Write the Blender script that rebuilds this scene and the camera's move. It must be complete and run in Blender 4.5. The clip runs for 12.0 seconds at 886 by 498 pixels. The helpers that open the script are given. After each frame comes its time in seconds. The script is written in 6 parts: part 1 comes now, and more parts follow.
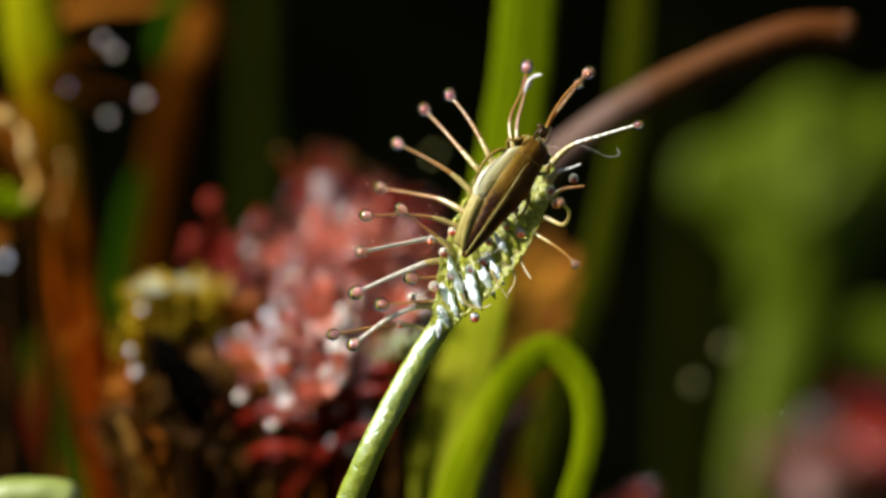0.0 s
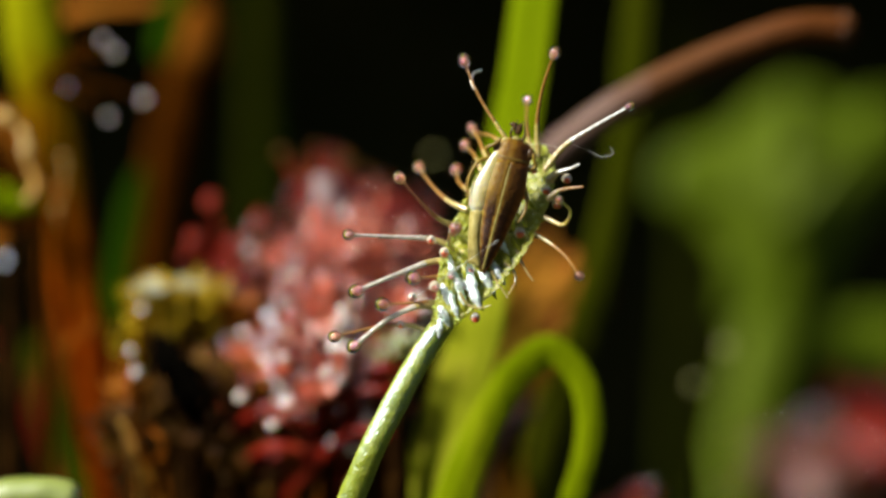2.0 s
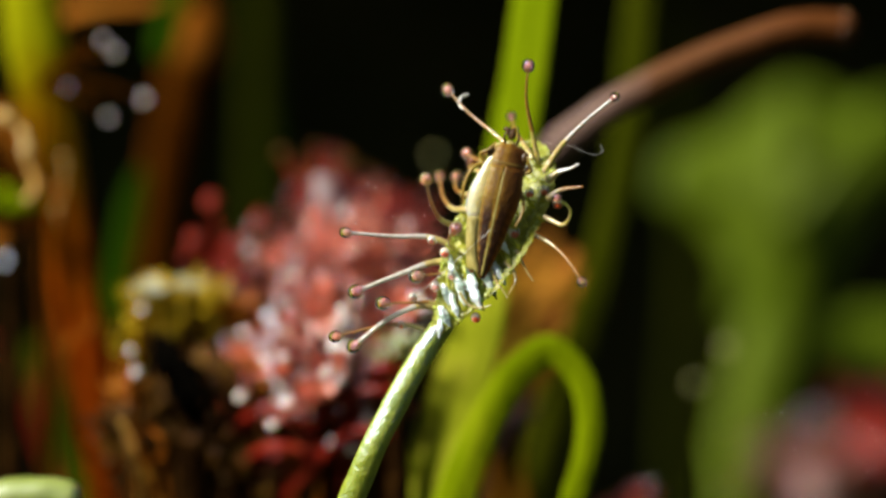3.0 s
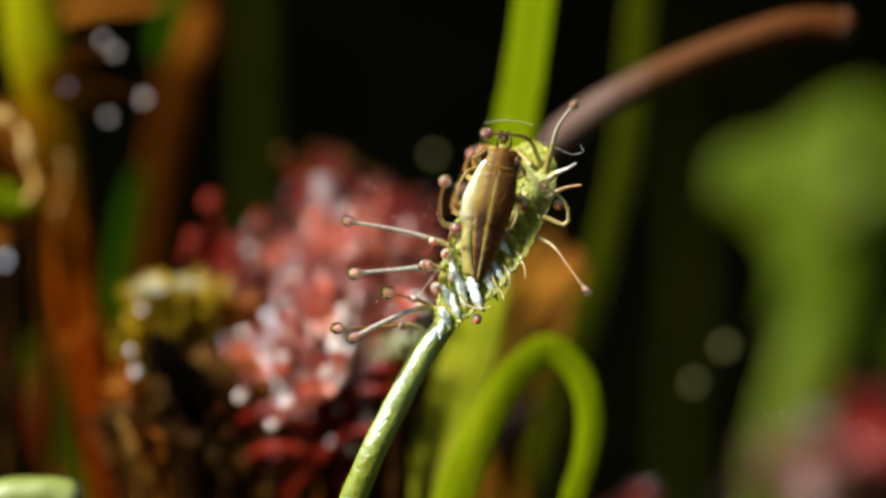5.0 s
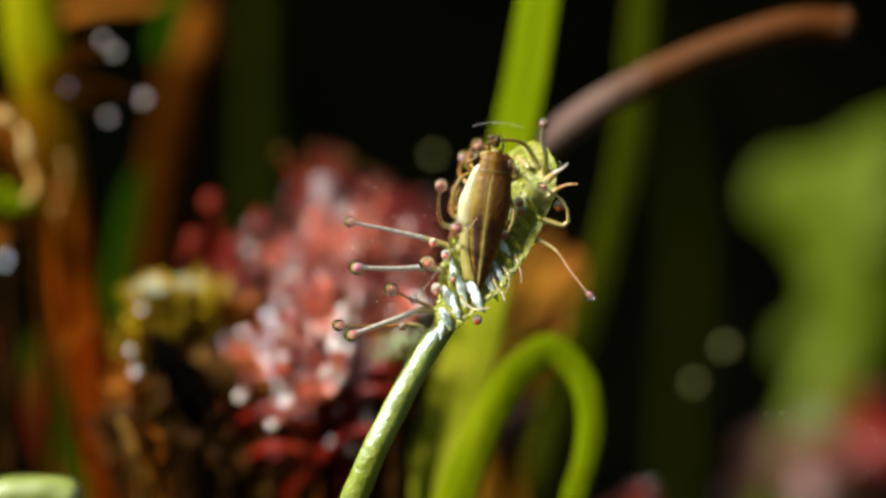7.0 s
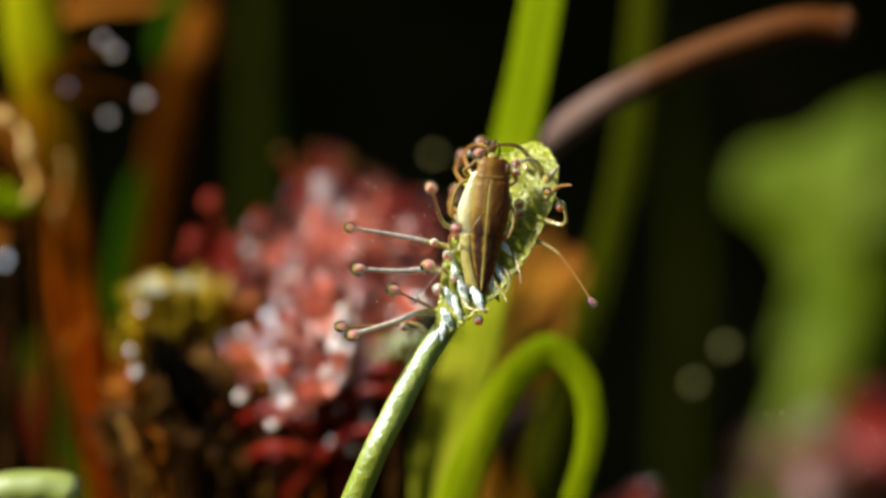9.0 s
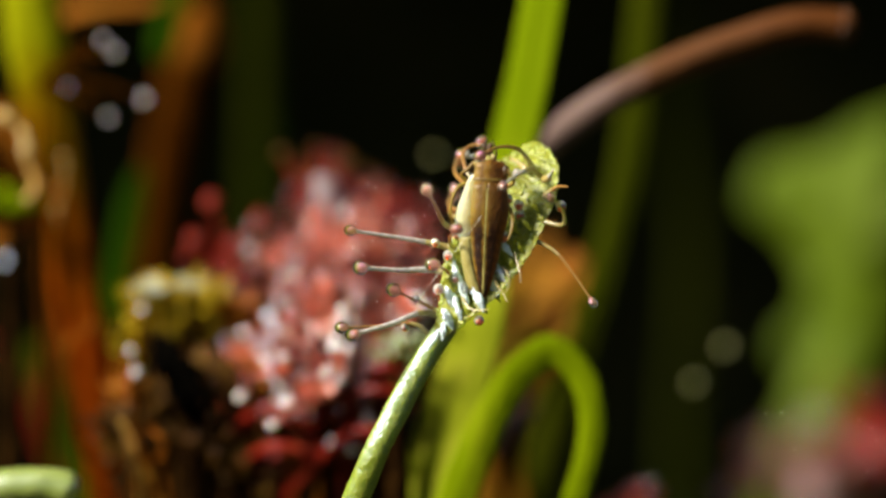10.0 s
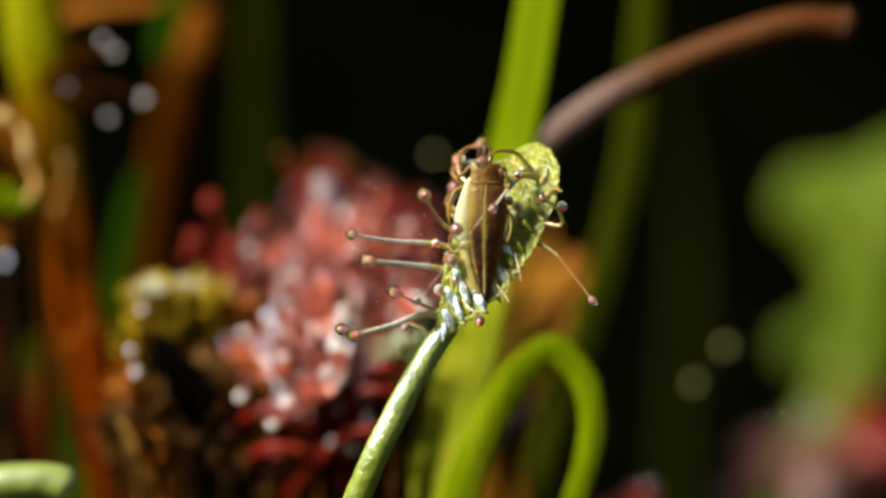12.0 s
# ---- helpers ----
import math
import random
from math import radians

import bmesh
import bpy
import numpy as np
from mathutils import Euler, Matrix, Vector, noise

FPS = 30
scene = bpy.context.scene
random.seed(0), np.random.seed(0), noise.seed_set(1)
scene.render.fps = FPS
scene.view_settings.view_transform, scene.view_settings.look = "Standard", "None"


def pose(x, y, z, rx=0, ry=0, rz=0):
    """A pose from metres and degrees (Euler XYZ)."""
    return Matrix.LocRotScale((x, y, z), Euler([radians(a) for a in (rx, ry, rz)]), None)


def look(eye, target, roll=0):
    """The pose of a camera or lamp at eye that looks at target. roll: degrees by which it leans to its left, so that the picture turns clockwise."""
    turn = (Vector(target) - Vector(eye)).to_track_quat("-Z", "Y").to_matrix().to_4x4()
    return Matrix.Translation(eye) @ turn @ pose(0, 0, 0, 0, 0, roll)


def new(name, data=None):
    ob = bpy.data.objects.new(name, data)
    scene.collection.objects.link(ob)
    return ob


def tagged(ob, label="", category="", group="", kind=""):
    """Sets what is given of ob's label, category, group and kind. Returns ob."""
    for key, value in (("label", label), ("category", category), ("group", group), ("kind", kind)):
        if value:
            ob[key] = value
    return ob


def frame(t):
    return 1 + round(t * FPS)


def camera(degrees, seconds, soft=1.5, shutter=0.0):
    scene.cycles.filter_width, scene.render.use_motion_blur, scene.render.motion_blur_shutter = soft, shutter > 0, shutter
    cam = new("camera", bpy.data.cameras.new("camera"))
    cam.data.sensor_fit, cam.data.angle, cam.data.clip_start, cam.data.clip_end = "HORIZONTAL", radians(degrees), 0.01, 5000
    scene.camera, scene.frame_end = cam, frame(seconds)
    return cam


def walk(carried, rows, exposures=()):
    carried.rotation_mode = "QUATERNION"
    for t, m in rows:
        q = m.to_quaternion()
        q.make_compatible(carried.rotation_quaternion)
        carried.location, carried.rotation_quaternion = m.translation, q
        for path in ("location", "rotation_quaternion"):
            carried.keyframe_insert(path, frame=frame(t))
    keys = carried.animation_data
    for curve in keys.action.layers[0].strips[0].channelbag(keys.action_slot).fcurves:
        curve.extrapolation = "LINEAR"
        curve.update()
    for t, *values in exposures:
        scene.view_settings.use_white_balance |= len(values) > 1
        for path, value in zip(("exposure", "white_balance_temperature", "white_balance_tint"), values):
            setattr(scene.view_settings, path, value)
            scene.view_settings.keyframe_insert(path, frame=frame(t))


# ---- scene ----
# A sundew leaf in a bog closes over a small hopper; the plants stand in sun before a shaded bank.
FOCUS = 99.25                      # millimetres from the lens to the leaf
TILT = 5.0                         # degrees by which the view looks down
HEIGHT = 0.042                     # of the leaf's middle over the ground, in metres
cam = camera(20.0, 12.0, soft=2.8)
STAGE = pose(0, 0, HEIGHT, -TILT)  # x right, y away from the lens, z up; used in millimetres
EYE = STAGE @ pose(0, -FOCUS * 0.001, 0, 90)
walk(cam, [(0.0, EYE), (12.0, EYE)], [(0.0, 0.83), (2.5, 0.92), (5.5, 0.95), (12.0, 1.00)])
cam.data.dof.use_dof = True
cam.data.dof.focus_distance = (FOCUS - 0.8) * 0.001
cam.data.dof.aperture_fstop = 18.0

# ---- light ----
SUN = Vector((-0.70, -0.34, 0.63)).normalized()
world = bpy.data.worlds.new("sky")
scene.world = world
world.use_nodes = True
wn = world.node_tree
sky = wn.nodes.new("ShaderNodeTexSky")
sky.sky_type, sky.sun_disc = "NISHITA", False
sky.sun_elevation = math.asin(SUN.z)
sky.sun_rotation = math.atan2(SUN.x, SUN.y)
wn.links.new(sky.outputs[0], wn.nodes["Background"].inputs[0])
wn.nodes["Background"].inputs[1].default_value = 0.032
sun = new("sun", bpy.data.lights.new("sun", "SUN"))
sun.data.energy, sun.data.angle, sun.data.color = 5.0, radians(15.0), (1.0, 0.985, 0.97)
sun.matrix_world = look(SUN, (0, 0, 0))


# ---- materials ----
def ramp(nt, fac, stops):
    node = nt.nodes.new("ShaderNodeValToRGB")
    els = node.color_ramp.elements
    while len(els) < len(stops):
        els.new(0.5)
    for el, (at, col) in zip(els, stops):
        el.position, el.color = at, (*col, 1)
    nt.links.new(fac, node.inputs[0])
    return node.outputs[0]


def surface(name, stops, scale=900.0, rough=0.5, bump=0.3, fine=4.0, through_light=0.0, sss=0.0, spec=0.5,
            axis=None, coat=0.0, coat_rough=0.2, metal=0.0, stretch=(1, 1, 1), glow=0.0006, film=1.75, reach=(0.7, 1.0, 0.25), wet=None):
    """A two-scale procedural surface. stops: colours over the noise, or along an axis of the thing's box."""
    m = bpy.data.materials.new(name)
    m.use_nodes = True
    nt = m.node_tree
    b = nt.nodes["Principled BSDF"]
    tc = nt.nodes.new("ShaderNodeTexCoord")
    mp = nt.nodes.new("ShaderNodeMapping")
    mp.inputs["Scale"].default_value = stretch
    nt.links.new(tc.outputs["Object"], mp.inputs[0])
    n1, n2 = nt.nodes.new("ShaderNodeTexNoise"), nt.nodes.new("ShaderNodeTexNoise")
    for n, s, det in ((n1, scale, 4), (n2, scale * fine, 3)):
        n.inputs["Scale"].default_value, n.inputs["Detail"].default_value = s, det
        nt.links.new(mp.outputs[0], n.inputs["Vector"])
    mix = nt.nodes.new("ShaderNodeMath")
    mix.operation = "MULTIPLY_ADD"
    mix.inputs[1].default_value, mix.inputs[2].default_value = 0.35, 0.0
    nt.links.new(n2.outputs["Fac"], mix.inputs[0])
    add = nt.nodes.new("ShaderNodeMath")
    add.operation = "MULTIPLY_ADD"
    add.inputs[1].default_value = 0.65
    nt.links.new(n1.outputs["Fac"], add.inputs[0])
    nt.links.new(mix.outputs[0], add.inputs[2])
    fac = add.outputs[0]
    if axis is not None:
        sep = nt.nodes.new("ShaderNodeSeparateXYZ")
        nt.links.new(tc.outputs["Generated"], sep.inputs[0])
        wob = nt.nodes.new("ShaderNodeMath")
        wob.operation = "MULTIPLY_ADD"
        wob.inputs[1].default_value = 0.35
        sub = nt.nodes.new("ShaderNodeMath")
        sub.operation = "SUBTRACT"
        sub.inputs[1].default_value = 0.175
        nt.links.new(fac, wob.inputs[0])
        nt.links.new(sep.outputs[axis], sub.inputs[0])
        nt.links.new(sub.outputs[0], wob.inputs[2])
        fac = wob.outputs[0]
        col = ramp(nt, fac, stops)
    else:
        col = ramp(nt, fac, [(0.3 + 0.4 * at, c) for at, c in stops])
    nt.links.new(col, b.inputs["Base Color"])
    b.inputs["Roughness"].default_value = rough
    b.inputs["Metallic"].default_value = metal
    b.inputs["Specular IOR Level"].default_value = spec
    b.inputs["Coat Weight"].default_value = coat
    b.inputs["Coat IOR"].default_value = film
    b.inputs["Coat Roughness"].default_value = coat_rough
    if wet:                          # a water film of its own index and cool sheen
        b.inputs["IOR"].default_value, b.inputs["Specular Tint"].default_value = wet, (0.72, 0.92, 1.0, 1)
    if sss:
        b.inputs["Subsurface Weight"].default_value = sss
        b.inputs["Subsurface Radius"].default_value = reach
        b.inputs["Subsurface Scale"].default_value = glow
    if bump:
        bp = nt.nodes.new("ShaderNodeBump")
        bp.inputs["Strength"].default_value = bump
        bp.inputs["Distance"].default_value = 0.25 / scale
        nt.links.new(add.outputs[0], bp.inputs["Height"])
        nt.links.new(bp.outputs[0], b.inputs["Normal"])
    if through_light:
        tr = nt.nodes.new("ShaderNodeBsdfTranslucent")
        nt.links.new(col, tr.inputs[0])
        ms = nt.nodes.new("ShaderNodeMixShader")
        ms.inputs[0].default_value = through_light
        nt.links.new(b.outputs[0], ms.inputs[1])
        nt.links.new(tr.outputs[0], ms.inputs[2])
        nt.links.new(ms.outputs[0], nt.nodes["Material Output"].inputs[0])
    return m


def clear(name, col, rough=0.02, ior=1.34):
    m = bpy.data.materials.new(name)
    m.use_nodes = True
    b = m.node_tree.nodes["Principled BSDF"]
    b.inputs["Base Color"].default_value = (*col, 1)
    b.inputs["Roughness"].default_value = rough
    b.inputs["IOR"].default_value = ior
    b.inputs["Transmission Weight"].default_value = 1.0
    b.inputs["Coat Weight"].default_value, b.inputs["Coat Roughness"].default_value, b.inputs["Coat IOR"].default_value = 1.0, 0.06, 1.5
    return m


PEAT = surface("peat", [(0, (0.009, 0.010, 0.004)), (0.6, (0.024, 0.024, 0.007)), (1, (0.055, 0.042, 0.014))], 60, 0.95, 0.8, 8, spec=0.0)
BLADE = surface("leaf_blade", [(0, (0.14, 0.165, 0.003)), (0.5, (0.33, 0.34, 0.010)), (1, (0.50, 0.48, 0.06))], 2600, 0.42, 1.6, 3, through_light=0.25, sss=0.7, glow=0.0008, reach=(0.9, 1.0, 0.18), spec=0.4, coat=0.3, coat_rough=0.40, film=1.7)
PETIOLE = surface("petiole", [(0, (0.16, 0.20, 0.002)), (0.5, (0.27, 0.31, 0.004)), (1, (0.40, 0.42, 0.03))], 2600, 0.38, 1.3, 3, through_light=0.08, sss=0.7, glow=0.0007, reach=(0.8, 1.0, 0.15), spec=0.5, wet=2.45)
STALK = surface("tentacle_stalk", [(0, (0.22, 0.10, 0.012)), (0.5, (0.30, 0.145, 0.026)), (1, (0.38, 0.20, 0.06))], 900, 0.3, 0.8, 4, sss=0.4, glow=0.0003, reach=(1.0, 0.6, 0.2), spec=0.5, coat=0.5, coat_rough=0.3, film=1.5)
# lit copy of the stalk: blue-white highlight put into its base colour
LIT_STALK = surface("lit_stalk", [(0, (0.42, 0.31, 0.17)), (0.5, (0.55, 0.50, 0.40)), (1, (0.68, 0.71, 0.70))], 900, 0.34, 0.8, 4, sss=0.3, glow=0.0003, reach=(1.0, 0.8, 0.6), spec=0.5, wet=2.5)
# near-white base colour holds the wet highlights of the lower blade
HIGHLIGHT_RIB = surface("highlight_rib", [(0, (0.56, 0.64, 0.36)), (0.5, (0.74, 0.84, 0.74)), (1, (0.82, 0.92, 0.95))], 2600, 0.42, 1.6, 3, sss=0.5, glow=0.0005, reach=(0.8, 1.0, 0.8), spec=0.5, wet=2.6)
GRAIN = surface("wet_grain", [(0, (0.29, 0.32, 0.012)), (0.5, (0.44, 0.46, 0.05)), (1, (0.60, 0.61, 0.20))], 3000, 0.34, 0.3, 3, sss=0.5, glow=0.0003, spec=0.5, wet=1.75)
GLAND = surface("gland", [(0, (0.56, 0.075, 0.025)), (1, (0.76, 0.18, 0.07))], 2000, 0.3, 0.2, 4, sss=0.5, glow=0.0003, reach=(1.0, 0.3, 0.1))
LIME_STALK = surface("lime_stalk", [(0, (0.32, 0.23, 0.05)), (0.5, (0.42, 0.32, 0.10)), (1, (0.54, 0.46, 0.22))], 900, 0.3, 0.6, 4, sss=0.5, glow=0.0004, spec=0.7, coat=0.6, coat_rough=0.3)
PINK = surface("pink_gland", [(0, (0.54, 0.20, 0.15)), (1, (0.70, 0.36, 0.30))], 2000, 0.25, 0.2, 4, sss=0.5)
DEW = clear("dew", (1.0, 0.97, 0.95))
SILK = surface("slime_thread", [(0, (0.7, 0.66, 0.5)), (1, (0.85, 0.82, 0.7))], 800, 0.2, 0, 4, spec=0.8)
GRASS = surface("grass_blade", [(0, (0.177, 0.236, 0.00118)), (0.5, (0.248, 0.319, 0.00236)), (1, (0.354, 0.401, 0.00708))], 160, 0.6, 0.3, 6, through_light=0.5, spec=0.0, stretch=(3, 3, 0.3))
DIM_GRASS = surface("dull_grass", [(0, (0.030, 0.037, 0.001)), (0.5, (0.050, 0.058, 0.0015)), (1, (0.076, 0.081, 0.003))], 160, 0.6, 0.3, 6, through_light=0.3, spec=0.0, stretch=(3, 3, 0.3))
# even dark green that stands in for shade on the far blades
SHADE_TONED = surface("shade_toned_grass", [(0, (0.009, 0.011, 0.0006)), (0.5, (0.016, 0.019, 0.0009)), (1, (0.029, 0.031, 0.0014))], 160, 0.7, 0.3, 6, spec=0.0, stretch=(3, 3, 0.3))
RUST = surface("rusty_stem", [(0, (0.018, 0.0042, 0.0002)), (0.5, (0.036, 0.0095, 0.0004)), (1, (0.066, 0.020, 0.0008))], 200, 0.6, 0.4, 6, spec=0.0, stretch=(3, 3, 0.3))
AMBER = surface("amber_leaf", [(0, (0.14, 0.035, 0.003)), (0.5, (0.24, 0.075, 0.006)), (1, (0.32, 0.13, 0.018))], 150, 0.5, 0.4, 5, through_light=0.3, spec=0.0)
OLIVE = surface("olive_blade", [(0, (0.15, 0.17, 0.006)), (0.5, (0.245, 0.265, 0.010)), (1, (0.36, 0.33, 0.03))], 420, 0.6, 0.4, 6, through_light=0.5, spec=0.0, stretch=(2, 2, 0.5))
SEDGE = surface("sedge_blade", [(0, (0.14, 0.20, 0.0012)), (0.5, (0.20, 0.27, 0.0024)), (1, (0.30, 0.345, 0.007))], 160, 0.6, 0.3, 6, through_light=0.5, spec=0.0, stretch=(3, 3, 0.3))
WITHERED = surface("withered_blade", [(0, (0.26, 0.27, 0.008)), (0.74, (0.31, 0.27, 0.012)), (0.86, (0.34, 0.22, 0.016)), (0.95, (0.34, 0.15, 0.016)), (1, (0.30, 0.10, 0.016))], 200, 0.55, 0.4, 6, through_light=0.4, axis=2, spec=0.0)
TAN = surface("tan_blade", [(0, (0.22, 0.075, 0.006)), (0.5, (0.35, 0.145, 0.010)), (1, (0.46, 0.25, 0.025))], 150, 0.5, 0.4, 5, through_light=0.35, spec=0.0)
STEM = surface("two_tone_stem", [(0, (0.25, 0.080, 0.0010)), (0.40, (0.34, 0.056, 0.0016)), (0.66, (0.35, 0.054, 0.0016)), (0.78, (0.25, 0.075, 0.0012)), (0.86, (0.22, 0.14, 0.0010)), (0.92, (0.33, 0.32, 0.003)), (1, (0.38, 0.38, 0.005))], 200, 0.6, 0.4, 6, through_light=0.45, axis=2, spec=0.0)
TAUPE = surface("bare_stem", [(0, (0.15, 0.100, 0.082)), (0.36, (0.125, 0.074, 0.052)), (0.52, (0.095, 0.036, 0.010)), (1, (0.075, 0.020, 0.0015))], 300, 0.55, 0.3, 6, axis=0, sss=0.1, spec=0.1)
RED = surface("red_leaf", [(0, (0.07, 0.002, 0.0008)), (0.5, (0.16, 0.009, 0.003)), (1, (0.32, 0.05, 0.018))], 350, 0.35, 0.4, 5, sss=0.2, spec=0.15)
ROSE = surface("rose_leaf", [(0, (0.31, 0.022, 0.008)), (0.45, (0.52, 0.12, 0.055)), (0.8, (0.72, 0.44, 0.31)), (1, (0.92, 0.86, 0.78))], 420, 0.3, 0.4, 5, sss=0.1, coat=0.4)
DULL_ROSE = surface("dull_rose_leaf", [(0, (0.10, 0.02, 0.012)), (0.5, (0.24, 0.10, 0.07)), (1, (0.42, 0.26, 0.20))], 420, 0.4, 0.4, 5, sss=0.3)
HOLLOW = surface("hollow_tone", [(0, (0.003, 0.0012, 0.0004)), (0.5, (0.010, 0.004, 0.001)), (1, (0.04, 0.017, 0.003))], 600, 0.8, 1.0, 4, spec=0.0)
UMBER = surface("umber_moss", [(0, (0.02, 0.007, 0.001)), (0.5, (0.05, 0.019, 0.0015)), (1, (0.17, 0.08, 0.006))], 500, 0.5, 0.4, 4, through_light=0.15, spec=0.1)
RUSTY_MOSS = surface("rusty_moss", [(0, (0.14, 0.02, 0.001)), (0.5, (0.36, 0.10, 0.003)), (1, (0.60, 0.28, 0.02))], 900, 0.4, 0.3, 4, through_light=0.3, spec=0.2)
MOSS = surface("moss", [(0, (0.14, 0.05, 0.001)), (0.5, (0.42, 0.27, 0.002)), (1, (0.66, 0.52, 0.04))], 900, 0.45, 0.3, 4, through_light=0.35, spec=0.15)
DEAD = surface("dead_leaf", [(0, (0.038, 0.009, 0.001)), (0.5, (0.16, 0.042, 0.0025)), (1, (0.42, 0.20, 0.02))], 250, 0.5, 0.6, 5, through_light=0.1, spec=0.0)
STRAW = surface("straw_leaf", [(0, (0.28, 0.10, 0.008)), (0.5, (0.48, 0.26, 0.04)), (1, (0.72, 0.56, 0.22))], 350, 0.45, 0.6, 5, through_light=0.15, spec=0.4)
# three opaque drop colours that hold the glints of far dewdrops
MILKY_GLINT = surface("milky_glint", [(0, (0.60, 0.46, 0.40)), (1, (0.84, 0.78, 0.74))], 900, 0.12, 0.0, 4, sss=0.3, coat=1.0)
WHITE_GLINT = surface("white_glint", [(0, (0.80, 0.84, 0.90)), (1, (0.92, 0.94, 0.97))], 900, 0.12, 0.0, 4, coat=1.0)
OLIVE_GLINT = surface("olive_glint", [(0, (0.26, 0.25, 0.07)), (1, (0.44, 0.42, 0.16))], 900, 0.2, 0.0, 4)
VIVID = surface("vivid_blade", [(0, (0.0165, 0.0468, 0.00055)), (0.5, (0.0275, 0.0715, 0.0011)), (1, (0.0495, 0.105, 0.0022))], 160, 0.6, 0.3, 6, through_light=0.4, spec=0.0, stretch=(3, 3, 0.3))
MAUVE = surface("mauve_stalk", [(0, (0.275, 0.165, 0.149)), (0.5, (0.341, 0.253, 0.237)), (1, (0.407, 0.352, 0.33))], 400, 0.3, 0.4, 5, sss=0.2, spec=0.5)
# pale tone for the moss tops, sunlight put into the colour
LIT_MOSS = surface("lit_moss", [(0, (0.36, 0.34, 0.14)), (1, (0.62, 0.62, 0.44))], 700, 0.4, 0.3, 4, through_light=0.2)
BLACK = surface("dark_hollow_leaf", [(0, (0.0009, 0.0009, 0.0006)), (1, (0.003, 0.0021, 0.0012))], 300, 0.9, 0.6, 5, spec=0.0)
SOFT_GREEN = surface("soft_leaf", [(0, (0.075, 0.115, 0.001)), (0.5, (0.115, 0.165, 0.003)), (1, (0.21, 0.27, 0.03))], 90, 0.5, 0.3, 6, through_light=0.35, spec=0.16)
PALE = surface("pale_shoot", [(0, (0.20, 0.25, 0.02)), (1, (0.34, 0.38, 0.08))], 200, 0.3, 0.2, 5, sss=0.3, coat=1.0, coat_rough=0.35, film=2.3)
HOPPER = surface("hopper_shell", [(0, (0.12, 0.06, 0.004)), (0.5, (0.20, 0.12, 0.010)), (1, (0.30, 0.20, 0.025))], 1400, 0.45, 0.3, 4, spec=0.35)
CREAM = surface("hopper_cream", [(0, (0.22, 0.17, 0.03)), (1, (0.38, 0.32, 0.10))], 900, 0.4, 0.2, 4, spec=0.3)
TAWNY = surface("hopper_tawny", [(0, (0.10, 0.05, 0.004)), (1, (0.18, 0.11, 0.015))], 1300, 0.45, 0.3, 4, spec=0.35)


FLATNESS = 0.68                     # the hopper is pressed flat against the leaf


def striped(name, tail, fore, z0, z1, cells=0.0, rough=0.5, coat=0.25, film=1.5):
    """The hopper's hide: stripes round its back that differ towards the tail and the head, with wandering edges and cross-bars."""
    m = surface(name, [(0, (0.3, 0.2, 0.02)), (1, (0.4, 0.3, 0.03))], 1400, rough, 0.5, 4, spec=0.2, sss=0.4, glow=0.0005, reach=(1.0, 0.55, 0.12), coat=coat, coat_rough=0.3, film=film)
    nt = m.node_tree
    b = nt.nodes["Principled BSDF"]

    def node(op, a, c=0.0, d=0.0):
        n = nt.nodes.new("ShaderNodeMath")
        n.operation = op
        for k, v in enumerate((a, c, d)):
            if isinstance(v, (int, float)):
                n.inputs[k].default_value = v
            else:
                nt.links.new(v, n.inputs[k])
        return n.outputs[0]

    def mix(kind, fac, a, c):
        n = nt.nodes.new("ShaderNodeMixRGB")
        n.blend_type = kind
        nt.links.new(fac, n.inputs[0])
        for k, v in ((1, a), (2, c)):
            if isinstance(v, tuple):
                n.inputs[k].default_value = v
            else:
                nt.links.new(v, n.inputs[k])
        return n.outputs[0]
    tc = nt.nodes.new("ShaderNodeTexCoord")
    sep = nt.nodes.new("ShaderNodeSeparateXYZ")
    nt.links.new(tc.outputs["Object"], sep.inputs[0])
    ns = nt.nodes.new("ShaderNodeTexNoise")
    ns.inputs["Scale"].default_value = 1100.0
    nt.links.new(tc.outputs["Object"], ns.inputs["Vector"])
    ang = node("ARCTAN2", sep.outputs[0], node("MULTIPLY", sep.outputs[1], -1 / FLATNESS))
    u = node("MULTIPLY_ADD", ang, 1 / 3.2, 0.5)
    u = node("ADD", u, node("MULTIPLY_ADD", ns.outputs["Fac"], 0.10, -0.05))
    up = node("MULTIPLY_ADD", sep.outputs[2], 1000 / (z1 - z0), -z0 / (z1 - z0))
    up = node("ADD", up, node("MULTIPLY_ADD", ns.outputs["Fac"], 0.5, -0.25))
    clamp = nt.nodes.new("ShaderNodeClamp")
    nt.links.new(up, clamp.inputs[0])
    wave = node("SINE", node("MULTIPLY_ADD", sep.outputs[2], 17000.0, node("MULTIPLY", ang, 2.0)))
    barred = mix("MULTIPLY", node("MULTIPLY_ADD", wave, cells * 0.5, cells * 0.5), ramp(nt, u, tail), (0.55, 0.45, 0.35, 1))
    nt.links.new(mix("MIX", clamp.outputs[0], barred, ramp(nt, u, fore)), b.inputs["Base Color"])
    return m


